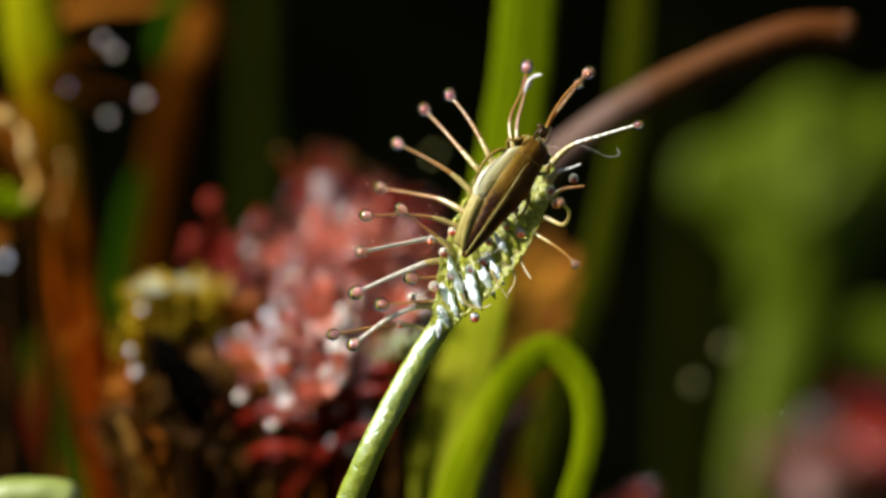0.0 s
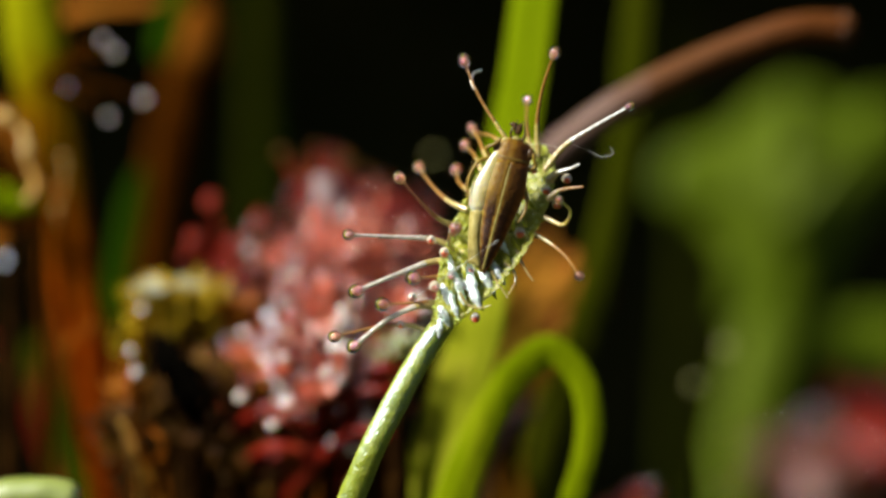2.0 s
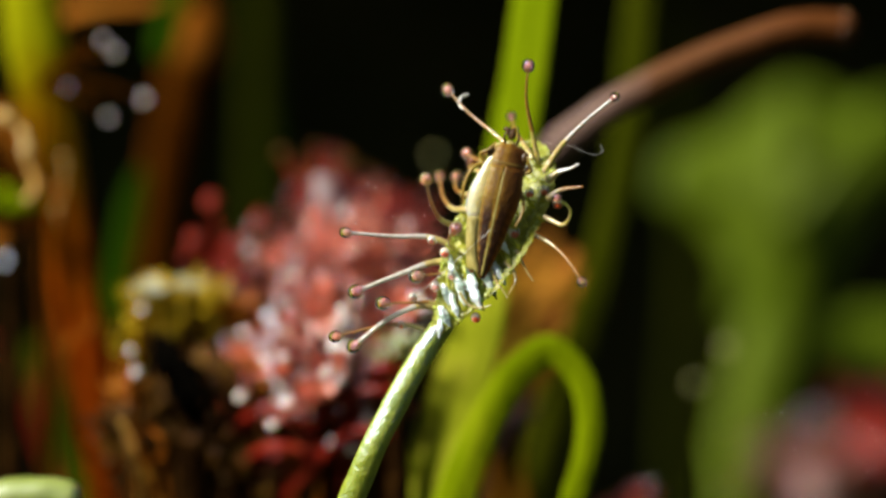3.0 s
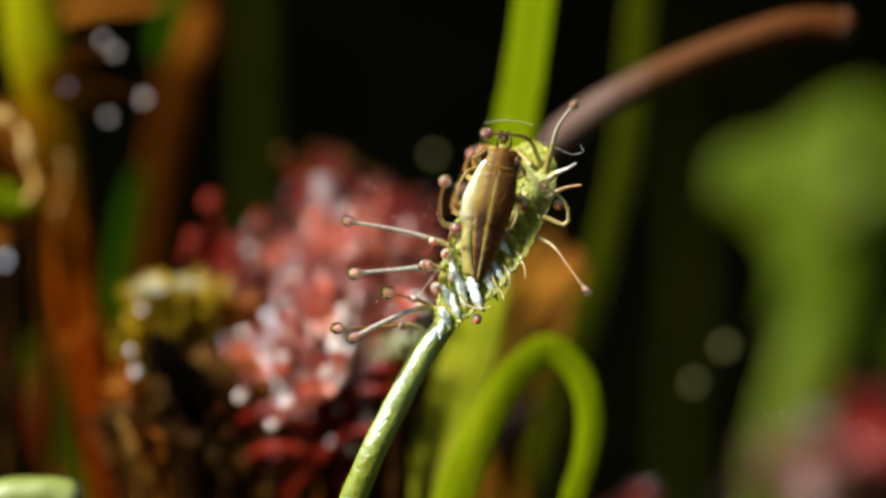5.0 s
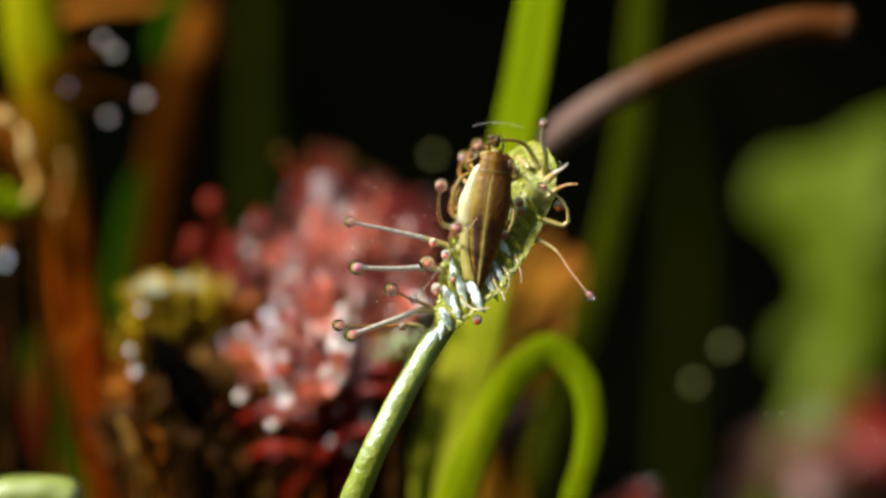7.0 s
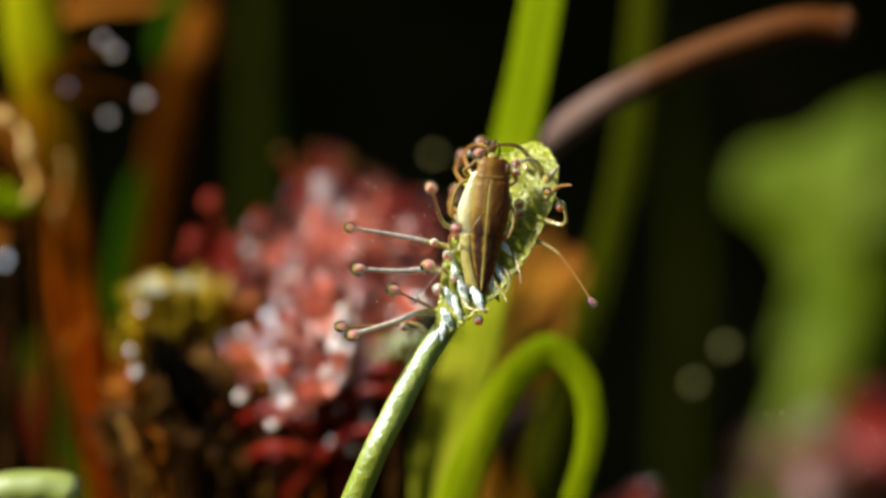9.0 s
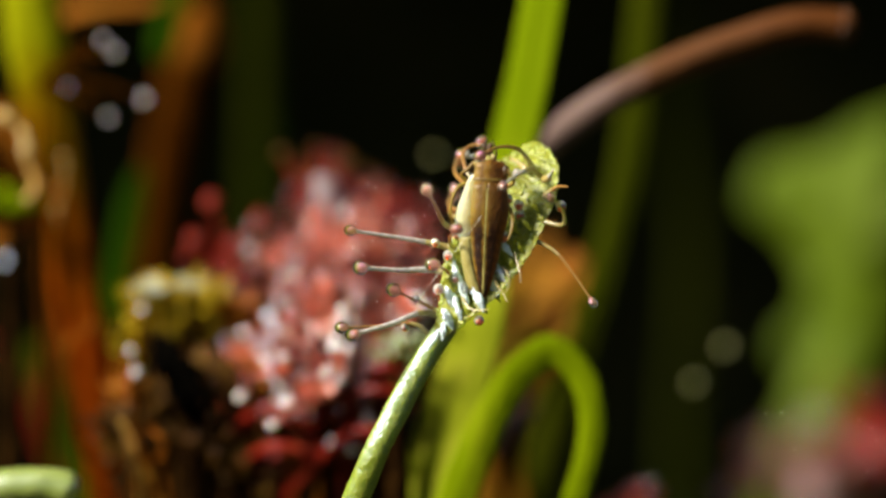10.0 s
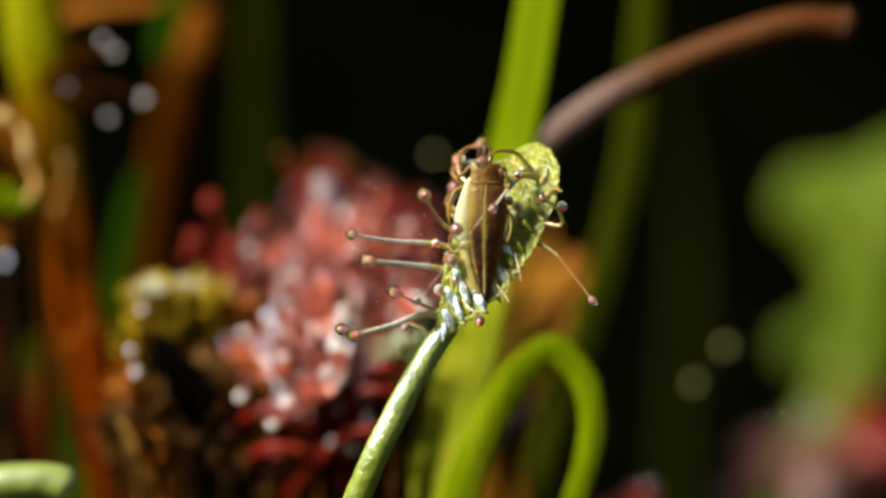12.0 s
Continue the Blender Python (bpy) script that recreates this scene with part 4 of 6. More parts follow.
def bead(px, depth, drop, gland, stalk=0.35, path=None):
    """A short inner tentacle that stands on the blade's face, with its red bead."""
    u, v = px
    rows = path or [(0, 0, 0), (12, 0, 0)]
    k = (FOCUS + depth) / FOCUS
    tip = Vector((u * k, depth, v * k))
    root = tip + Vector((0.25 * stalk, stalk * 1.5, -0.15 * stalk))
    bm = sweep(bmesh.new(), [(leaf_local(root) - leaf_local(tip)) * s for s in (1, 0.7, 0.4, 0)], [0.00012, 0.0001, 0.00008, 0.00007], 8)
    ob = part("short_tentacle", bm, LIT_STALK, leaf)
    part("gland", blob(bmesh.new(), Vector((0.05, 0.30, -0.26)) * drop * 0.001, drop * 0.00046, (1, 1, 1.05), seg=12), gland, ob, "red gland head")
    part("dewdrop", blob(bmesh.new(), (0, 0, 0), drop * 0.001, (1, 1, 1.05), seg=14), DEW, ob, "clear sticky dewdrop")
    MOVES.append((ob, [(t, Matrix.Translation(leaf_local(tip + Vector((a, -0.15 * math.hypot(a, b), b))))) for t, a, b in rows]))


def build_beads():
    still = None
    to_left = [(0, 0, 0), (2, -0.05, 0), (3.2, -0.35, 0.02), (4.8, -0.75, 0.05), (12, -0.85, -0.1)]
    down = [(0, 0, 0), (3.2, 0.0, 0.03), (4.8, 0.1, -0.4), (12, 0.2, -0.5)]
    for px, depth, drop, gland, path in (
        ((1.58, -0.49), -0.75, 0.190, GLAND, down), ((1.81, 0.31), -0.8, 0.179, GLAND, to_left), ((2.52, 0.92), -0.8, 0.201, GLAND, to_left),
        ((3.06, 0.65), -0.85, 0.234, GLAND, to_left), ((2.83, 1.58), -0.7, 0.179, GLAND, to_left), ((3.26, 2.14), -0.6, 0.179, GLAND, to_left),
        ((4.24, 2.34), -0.5, 0.201, GLAND, [(0, 0, 0), (2, -0.2, 0), (3.2, -1.0, -0.15), (4.8, -1.3, -0.3), (12, -1.5, -0.5)]), ((4.49, 1.81), -0.4, 0.223, GLAND, still), ((2.43, -0.65), -0.7, 0.179, GLAND, still),
        ((1.74, -1.43), -0.8, 0.223, GLAND, still), ((0.69, -1.45), -0.9, 0.212, PINK, still), ((-0.36, -1.47), -0.8, 0.223, PINK, still),
        ((-0.04, -2.57), -0.7, 0.201, GLAND, still), ((1.25, -2.70), -1.0, 0.201, GLAND, still), ((-1.70, -2.99), -0.2, 0.156, GLAND, still),
        ((0.02, -0.13), -0.8, 0.201, GLAND, still), ((-0.49, 0.36), -0.6, 0.179, GLAND, still), ((-1.25, -1.90), -0.5, 0.179, PINK, still),
        ((0.36, 0.69), -0.7, 0.179, GLAND, still), ((1.03, -0.83), -0.85, 0.190, GLAND, still), ((0.29, -1.05), -0.8, 0.179, PINK, still),
        ((3.59, 3.15), -0.3, 0.179, GLAND, to_left), ((5.16, 2.79), -0.2, 0.201, GLAND, [(0, 0, 0), (2, -0.3, 0), (3.2, -1.4, -0.6), (4.8, -2.0, -1.0), (12, -2.35, -1.4)])):
        bead(px, depth, drop, gland, path=path)


def build_ribs():
    """Wet ribs, the broad feet of the short tentacles, side by side on the blade's lower half; they lean back from the
    tip. The whitish ones carry highlights in their colour.
    """
    for (u, v), ln, lean, depth, w, mt in (
            ((0.60, -1.50), 1.15, -0.30, -0.66, 0.17, HIGHLIGHT_RIB), ((1.10, -1.42), 1.55, -0.36, -0.76, 0.25, HIGHLIGHT_RIB), ((1.62, -1.05), 1.25, -0.55, -0.76, 0.20, HIGHLIGHT_RIB), ((2.06, -0.78), 1.10, -0.55, -0.74, 0.16, HIGHLIGHT_RIB),
            ((2.46, -0.36), 0.90, -0.60, -0.74, 0.13, BLADE), ((2.28, 0.24), 0.80, -0.7, -0.76, 0.14, HIGHLIGHT_RIB), ((2.78, 0.30), 0.70, -0.7, -0.74, 0.10, BLADE), ((0.34, -2.08), 0.95, -0.35, -0.60, 0.17, HIGHLIGHT_RIB),
            ((0.02, -2.62), 0.75, -0.45, -0.46, 0.17, HIGHLIGHT_RIB), ((0.74, -2.16), 0.80, -0.40, -0.62, 0.12, BLADE), ((1.36, -1.96), 0.80, -0.45, -0.60, 0.12, BLADE), ((1.84, -1.56), 0.75, -0.55, -0.62, 0.12, BLADE),
            ((0.84, -0.86), 0.80, -0.20, -0.66, 0.12, BLADE), ((1.36, -0.62), 0.70, -0.40, -0.72, 0.12, BLADE), ((0.30, -0.70), 0.70, -0.10, -0.50, 0.13, HIGHLIGHT_RIB), ((0.18, -1.20), 0.70, -0.15, -0.50, 0.11, BLADE),
            ((-0.52, -3.42), 0.9, 0.60, -0.36, 0.13, HIGHLIGHT_RIB), ((-0.16, -3.05), 0.7, 0.1, -0.40, 0.12, HIGHLIGHT_RIB), ((0.06, -1.75), 0.7, -0.3, -0.5, 0.12, HIGHLIGHT_RIB), ((2.62, 1.00), 0.6, -0.8, -0.72, 0.10, BLADE), ((3.06, 1.16), 0.6, -0.8, -0.70, 0.09, BLADE), ((3.40, 1.84), 0.6, -0.9, -0.60, 0.09, BLADE), ((3.74, 1.30), 0.5, -0.9, -0.56, 0.08, BLADE)):
        k = (FOCUS + depth) / FOCUS
        mid = Vector((u * k, depth - 0.02, v * k))
        way = Vector((lean, 0.25, 1)).normalized() * ln * 0.68
        c = smooth([leaf_local(mid - way), leaf_local(mid + Vector((0, -0.10, 0))), leaf_local(mid + way + Vector((0, 0.25, 0)))], 9)
        n = len(c)
        rr = [w * 0.001 * (0.22 + 0.70 * math.sin(math.pi * i / (n - 1)) ** 1.1) * (1 + 0.5 * noise.noise((i * 0.8, u * 5, v * 5))) for i in range(n)]
        part("rib", sweep(bmesh.new(), c, rr, 16, 0.95, rough=0.8, seed=int(u * 10)), mt, leaf, "wet rib with its highlight put into a whitish colour" if mt is HIGHLIGHT_RIB else "")


build_tentacles()
build_beads()
build_ribs()


# ---- the hopper ----
HOP = 5.45                          # millimetres long
hopper = new("leafhopper")
tagged(hopper, "small brown and cream leafhopper with striped wings, caught on the leaf", "insect")


def body_shape(name, z0, z1, prof, material, label="", across=1.0, deep=1.0, offset=(0, 0), sector=None, lift=0.0, m=24):
    """A shell of revolution along the hopper's length. prof(t): half-width; sector: the angles that it covers."""
    bm = bmesh.new()
    n = 22
    a0, a1 = sector or (0, 2 * math.pi)
    layers = []
    for skin in (0.0, 0.045) if sector else (0.0,):
        rings = []
        for i in range(n + 1):
            t = i / n
            r = prof(t)
            z = z0 + (z1 - z0) * t
            ring = []
            for k in range(m + (1 if sector else 0)):
                a = a0 + (a1 - a0) * k / m
                q = r + lift * min(1.0, (1 - t) * 5 + 0.1) - skin
                ring.append(bm.verts.new(Vector((offset[0] + math.cos(a) * q * across, offset[1] - math.sin(a) * q * deep, z)) * 0.001))
            rings.append(ring)
        layers.append(rings)
        w = len(rings[0])
        for a, b in zip(rings, rings[1:]):
            for k in range(w if not sector else w - 1):
                bm.faces.new((a[k], a[(k + 1) % w], b[(k + 1) % w], b[k]))
    if not sector:
        bm.faces.new(rings[0]), bm.faces.new(rings[-1])
    else:
        outer, inner = layers
        for i in (0, n):
            for k in range(w - 1):
                bm.faces.new((outer[i][k], outer[i][k + 1], inner[i][k + 1], inner[i][k]))
        for k in (0, w - 1):
            for i in range(n):
                bm.faces.new((outer[i][k], outer[i + 1][k], inner[i + 1][k], inner[i][k]))
    return part(name, bm, material, hopper, label)


def build_hopper():
    L = HOP

    def wide(z):
        """Half-width of the folded insect at z above the tail tip."""
        t = z / L
        if t < 0.28:
            k = 0.09 + 0.53 * (t / 0.28) ** 0.75
        elif t < 0.60:
            q = (t - 0.28) / 0.32
            k = 0.62 + 0.36 * (0.45 * q + 0.55 * q * q * (3 - 2 * q))
        elif t < 0.90:
            k = 0.98 - 0.13 * ((t - 0.60) / 0.30) ** 1.5
        else:
            k = 0.85 * max(0.01, 1 - ((t - 0.90) / 0.1005) ** 2.6) ** 0.5
        return 0.86 * k
    body_shape("abdomen", 0.25, 3.6, lambda t: 0.90 * (0.30 + 0.70 * math.sin(math.pi * (0.08 + 0.5 * t))), CREAM, "pale cream abdomen showing beside the wings", deep=0.62, offset=(-0.20, 0.18))
    body_shape("thorax", 3.3, 4.75, lambda t: wide(3.3 + 1.45 * t) * 0.97, HIDE, "olive-brown thorax with a cream flank", deep=0.9)
    body_shape("head", 4.6, L, lambda t: wide(4.6 + (L - 4.6) * t) * 1.0, HIDE, "blunt yellowish head", deep=0.9)
    body_shape("collar", 4.54, 4.64, lambda t: wide(4.6) * (1.0 + 0.02 * math.sin(math.pi * t)), TAWNY, "tawny collar line", deep=0.9)
    # two forewings folded like a roof, meeting over the back
    for sgn in (1, -1):
        s0, s1 = math.pi / 2 + sgn * 0.012, math.pi / 2 + sgn * 1.62
        body_shape("forewing", 0.0, 4.45, lambda t: wide(4.45 * t) * 0.96, HIDE, "striped brown forewing", deep=0.92, sector=(min(s0, s1), max(s0, s1)), lift=0.032, m=16)
    # the pale plate along one side of the shoulders
    pts = smooth([(-0.34, -0.40, 5.05), (-0.56, -0.32, 4.60), (-0.70, -0.24, 3.90), (-0.82, -0.16, 3.10), (-0.80, -0.10, 2.50), (-0.62, -0.06, 2.05)], 7)
    rr = smooth([(0.05,), (0.20,), (0.34,), (0.43,), (0.37,), (0.06,)], 7)
    bm = sweep(bmesh.new(), [Vector(p) * 0.001 for p in pts], [float(r[0]) * 0.00104 for r in rr], 18, 0.68, (-0.6, -1, 0), rough=0.06)
    part("shoulder_plate", bm, PLATE, hopper, "pale cream swollen shoulder plate")
    # the pale edge of the folded hind wing beside the tail
    pts = smooth([(-0.74, -0.20, 2.3), (-0.66, -0.22, 1.5), (-0.46, -0.20, 0.8), (-0.16, -0.12, 0.15)], 7)
    part("wing_edge", sweep(bmesh.new(), [Vector(p) * 0.001 for p in pts], taper(len(pts), 0.00020, 0.00010, 0.15), 12, 0.8), CREAM, hopper, "pale folded wing edge")
    # knobs of the brow, wet and bright
    for x, z, r in ((-0.36, 5.24, 0.17), (-0.02, 5.38, 0.19), (0.30, 5.28, 0.16)):
        part("brow", blob(bmesh.new(), Vector((x, -0.24, z)) * 0.001, r * 0.0009, (1.3, 1, 0.8), seg=14), CREAM, hopper, "pale shining brow")
    # the pale seam where the wings meet
    pts = [Vector((0, -(wide(z) * 0.96 + 0.030) * 0.92, z)) * 0.001 for z in [0.12 + 0.2 * i for i in range(22)]]
    part("wing_seam", sweep(bmesh.new(), pts, taper(len(pts), 0.00005, 0.00003), 8, 0.6), CREAM, hopper, "golden seam between the wings")
    # cross-veins over the dark cells
    for i in range(5):
        z = 0.9 + i * 0.5
        for sgn in (1, -1):
            pts = []
            for k in range(7):
                a = math.pi / 2 + sgn * (0.15 + 0.56 * k / 6)
                r = wide(z) * 0.96 + 0.03
                pts.append(Vector((math.cos(a) * r, -math.sin(a) * r * 0.92, z + 0.10 * k / 6)) * 0.001)
            part("wing_vein", sweep(bmesh.new(), pts, [0.000016] * 7, 6), DARK, hopper)
    for sgn in (1, -1):
        part("eye", blob(bmesh.new(), Vector((sgn * 0.66, -0.25, 4.95)) * 0.001, 0.00021, (0.8, 1, 1.2), seg=14), DARK, hopper, "dark bulging eye")
        pts = smooth([(sgn * 0.2, -0.3, 5.35), (sgn * 0.28, -0.42, 5.6), (sgn * 0.22, -0.40, 5.85), (sgn * 0.1, -0.3, 6.15)], 5)
        part("antenna", sweep(bmesh.new(), [Vector(p) * 0.001 for p in pts], taper(len(pts), 0.00006, 0.00002), 7), DARK, hopper, "short dark antenna")
    part("debris", blob(bmesh.new(), Vector((-0.02, -0.28, 5.78)) * 0.001, 0.00015, (0.9, 0.8, 1.6), seg=12, bumpy=0.9), DARK, hopper, "dark crumb snagged at the brow")
    part("debris", blob(bmesh.new(), Vector((-0.22, -0.30, 5.92)) * 0.001, 0.00009, (1.5, 0.8, 1.0), seg=10, bumpy=0.9), DARK, hopper, "dark crumb snagged at the brow")
    # legs, folded along the sides
    legs = (((-0.7, -0.1, 4.4), (-1.05, -0.3, 4.75), (-0.75, -0.55, 5.0), (-0.55, -0.5, 5.35)), ((0.7, -0.1, 4.3), (1.0, -0.3, 4.55), (0.85, -0.5, 4.8), (0.75, -0.5, 5.05)),
            ((-0.6, 0.0, 4.5), (-1.15, -0.3, 4.25), (-1.42, -0.35, 3.4), (-1.22, -0.3, 2.5)), ((0.75, 0.1, 3.7), (1.0, -0.1, 3.2), (1.02, -0.3, 2.7), (0.85, -0.4, 2.2)))
    for leg in legs:
        pts = smooth(leg, 6)
        part("leg", sweep(bmesh.new(), [Vector(p) * 0.001 for p in pts], taper(len(pts), 0.00009, 0.00004), 8), HOPPER, hopper, "thin folded leg")
    # stiff spines along the hind shin
    for i in range(11):
        t = i / 10
        o = Vector((-1.22 - 0.20 * math.sin(math.pi * (0.1 + 0.75 * t)), -0.33, 2.55 + 1.6 * t)) * 0.001
        part("spine", sweep(bmesh.new(), [o, o + Vector((-0.00014, -0.00003, 0.00008))], [0.000022, 0.000008], 5), TAWNY, hopper)


build_hopper()
for ob in hopper.children:
    ob.data.transform(Matrix.Diagonal((1, FLATNESS, 1, 1)))

# ---- slime threads ----
def thread(pts, r, label, seed=0):
    c = [S(p) for p in smooth(pts, 10)]
    rr = [r * 0.001 * (1 + 0.5 * noise.noise((i * 0.4, seed, 0))) for i in range(len(c))]
    return thing("slime_thread", sweep(bmesh.new(), c, rr, 7), SILK, c[0], label, "slime thread", "slime threads")


strand = thread([(-1.08, -1.4, -1.87), (-0.20, -1.7, -1.29), (1.01, -2, -0.46), (2.18, -2.2, 0.33)], 0.009, "fine pale thread of slime drawn across the hopper")
bristle = thread([(1.70, 0.5, 5.00), (2.27, 0.5, 5.11), (2.94, 0.6, 5.10), (3.69, 0.8, 4.93)], 0.007, "hair-fine slime thread over the leaf tip")
curl = thread([(6.91, 0.5, 4.06), (7.00, 0.5, 3.79), (6.64, 0.5, 3.66), (5.97, 0.5, 3.93), (5.29, 0.4, 4.17)], 0.007, "curled hair-fine slime thread beside the leaf")

# ---- plants round it ----
def build_stems():
    joint = (2.75, 16.4, 3.0)
    a = stem("grass_blade", [(2.95, 16.7, 4.2), (2.20, 15.6, 0.28), sight(842, 590, 13.6), sight(794, 740, 13.4), sight(750, 890, 13)], (1.85, 1.5), OLIVE,
             "broad grass blade, bright green above and withering below", "grass", flat=0.2, tip=0.06, face=(-0.7, -0.75, 0.15))
    top = [Vector(p) * 0.001 - Vector(joint) * 0.001 for p in smooth([(2.35, 16.56, 1.2), joint, (3.17, 16.2, 5.26), (3.76, 15.8, 10.03), (4.0, 15.35, 15.0), (4.1, 14.85, 21.0)], 8)]
    top = [STAGE.to_3x3() @ p for p in top]
    upper = part("upper_blade", sweep(bmesh.new(), top, taper(len(top), 0.00144, 0.00124, 0.05), 16, 0.16, rough=0.05), SEDGE, a, "bright green upper half of the blade")
    part("midrib", sweep(bmesh.new(), [p + Vector((0, -0.00019, 0)) for p in top], [0.00010] * len(top), 7), SEDGE, upper, "paler midrib")
    upper.location = S(joint) - a.location
    b = stem("arched_blade", [sight(*p, 11.0) for p in ((1004, 905), (1034, 810), (1043, 735), (1023, 664), (970, 618), (920, 650), (876, 714), (836, 798), (800, 895))], (1.2, 0.50), GRASS,
             "green grass blade bent over into a narrow arch", "grass", flat=0.22, tip=0.02, power=0.4, rib=GRASS)
    for tip, mid, low, dep, w in (((1024, 440), (925, 575), (775, 900), 24, 0.38), ((985, 508), (890, 610), (730, 890), 38, 0.36), ((1010, 545), (915, 640), (800, 900), 23, 0.34), ((950, 512), (862, 620), (735, 890), 21, 0.26), ((1046, 462), (945, 600), (810, 890), 42, 0.44), ((1070, 440), (985, 590), (890, 760), 50, 0.60), ((978, 410), (905, 560), (815, 760), 36, 0.46)):
        stem("withered_blade", [sight(*tip, dep), sight(*mid, dep), sight((mid[0] + low[0]) / 2 - 8, (mid[1] + low[1]) / 2, dep), sight(*low, dep)], (w * 1.7, w * 1.5), WITHERED,
             "withering grass blade, olive below and amber at its tip", "grass", flat=0.25, tip=0.2, group="withering blades", face=(-0.7, -0.75, 0.15))
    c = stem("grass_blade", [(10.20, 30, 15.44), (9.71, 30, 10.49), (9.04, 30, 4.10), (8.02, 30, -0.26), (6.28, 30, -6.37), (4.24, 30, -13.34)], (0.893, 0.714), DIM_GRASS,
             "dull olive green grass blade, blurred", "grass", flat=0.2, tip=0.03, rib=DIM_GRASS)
    d = stem("bare_stem", [(18.64, 14, 9.98), (16.20, 14, 9.98), (13.14, 14, 9.00), (10.34, 14, 7.74), (7.67, 14, 6.22), (5.55, 15, 4.62), (3.82, 17, 2.70), (2.57, 20, -1.05), (1.83, 24, -12.72)], (0.759, 0.714), TAUPE,
             "arching brown stem with a blunt end", "stem", tip=0.04)
    part("end_cap", blob(bmesh.new(), S((18.05, 14, 10.0)) - d.location, 0.00074, (0.9, 0.95, 1.0), seg=14, bumpy=0.2), TAUPE, d, "blunt withered end")
    e = stem("tall_stem", [(-20.24, 23, 14.60), (-19.91, 23, 10.48), (-19.25, 23, 6.63), (-18.48, 23, 1.68), (-17.43, 23, -4.37), (-16.06, 23, -12.62)], (1.027, 1.518), STEM,
             "tall stem, green above and rust brown below", "stem", flat=0.45, tip=0.03)
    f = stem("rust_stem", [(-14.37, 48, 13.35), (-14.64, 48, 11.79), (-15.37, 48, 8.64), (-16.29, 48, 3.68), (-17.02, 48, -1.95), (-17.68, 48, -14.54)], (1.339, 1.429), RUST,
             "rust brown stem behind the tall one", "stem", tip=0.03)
    part("tip", blob(bmesh.new(), S((-14.24, 46, 12.25)) - f.location, 0.0016, (0.95, 0.8, 1.3), seg=14, bumpy=0.15), AMBER, f, "orange-brown blunt tip")
    for u, v, w in ((-0.1, 0.1, 0.3), (0.0, 1.2, 0.25), (-0.4, -1.0, 0.28)):
        at = S((-18.16, 22, 2.15)) - e.location + Vector((u, -0.4, v)) * 0.001
        part("scale", sweep(bmesh.new(), [at, at + Vector((0.0001, -0.0002, 0.0006)), at + Vector((-0.0001, -0.0001, 0.0013))], [w * 0.0003, w * 0.0005, w * 0.00015], 7, 0.4, rough=0.3), STRAW, e, "small golden scale")
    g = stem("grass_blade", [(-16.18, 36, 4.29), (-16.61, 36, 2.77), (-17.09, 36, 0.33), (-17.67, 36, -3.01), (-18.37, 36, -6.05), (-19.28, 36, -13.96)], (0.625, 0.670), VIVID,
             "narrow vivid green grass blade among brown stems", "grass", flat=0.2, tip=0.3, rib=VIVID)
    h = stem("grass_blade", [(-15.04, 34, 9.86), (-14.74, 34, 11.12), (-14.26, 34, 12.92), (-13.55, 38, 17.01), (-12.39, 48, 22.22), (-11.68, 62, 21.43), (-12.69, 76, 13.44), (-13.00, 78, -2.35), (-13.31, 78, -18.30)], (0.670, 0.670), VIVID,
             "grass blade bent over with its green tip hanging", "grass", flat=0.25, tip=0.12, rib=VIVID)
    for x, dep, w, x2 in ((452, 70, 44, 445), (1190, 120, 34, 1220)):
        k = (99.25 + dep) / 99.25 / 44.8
        stem("grass_blade", [((x - 784) * k, dep, 560 * k), ((x - 784) * k, dep, 300 * k), ((x2 - 784) * k, dep, 0), ((x2 - 800) * k, dep, -300 * k)], (w / 2 * k, w / 2.4 * k), SHADE_TONED,
             "dim dark green far grass blade", "grass", flat=0.2, tip=0.03, group="far grass blades", rib=SHADE_TONED)
    return upper, d, b, c


KIT = {}


def kit():
    """Meshes shared by the tentacles of the background leaves: three bent stalks, a gland head, a drop (each one millimetre in size)."""
    if not KIT:
        for i, mt in enumerate((RED, ROSE, DULL_ROSE)):
            c = [Vector(p) * 0.001 for p in smooth([(0, 0, 0), (0.05, 0.03, 0.35), (-0.02 * i, 0.06, 0.7), (0.06, -0.04 * i, 1.0)], 2)]
            KIT[mt.name] = mesh_of(sweep(bmesh.new(), c, taper(len(c), 0.00009, 0.00005, 0.1), 6), "tentacle", mt)
        KIT["gland"] = mesh_of(blob(bmesh.new(), (0, 0, 0), 0.0005, seg=8), "gland", RED)
        KIT["dewdrop"] = mesh_of(blob(bmesh.new(), (0, 0, 0), 0.0005, seg=12), "dewdrop", DEW)
        KIT["white"] = mesh_of(blob(bmesh.new(), (0, 0, 0), 0.0005, seg=12), "dewdrop", WHITE_GLINT)
        KIT["olive"] = mesh_of(blob(bmesh.new(), (0, 0, 0), 0.0005, seg=12), "dewdrop", OLIVE_GLINT)
        KIT["dull"] = mesh_of(blob(bmesh.new(), (0, 0, 0), 0.0005, seg=10), "gland", UMBER)
        KIT["milky"] = mesh_of(blob(bmesh.new(), (0, 0, 0), 0.0005, seg=12), "dewdrop", MILKY_GLINT)
    return KIT


def put(name, mesh, m, parent):
    ob = new(name, mesh)
    ob.parent = parent
    ob.matrix_basis = m
    return ob


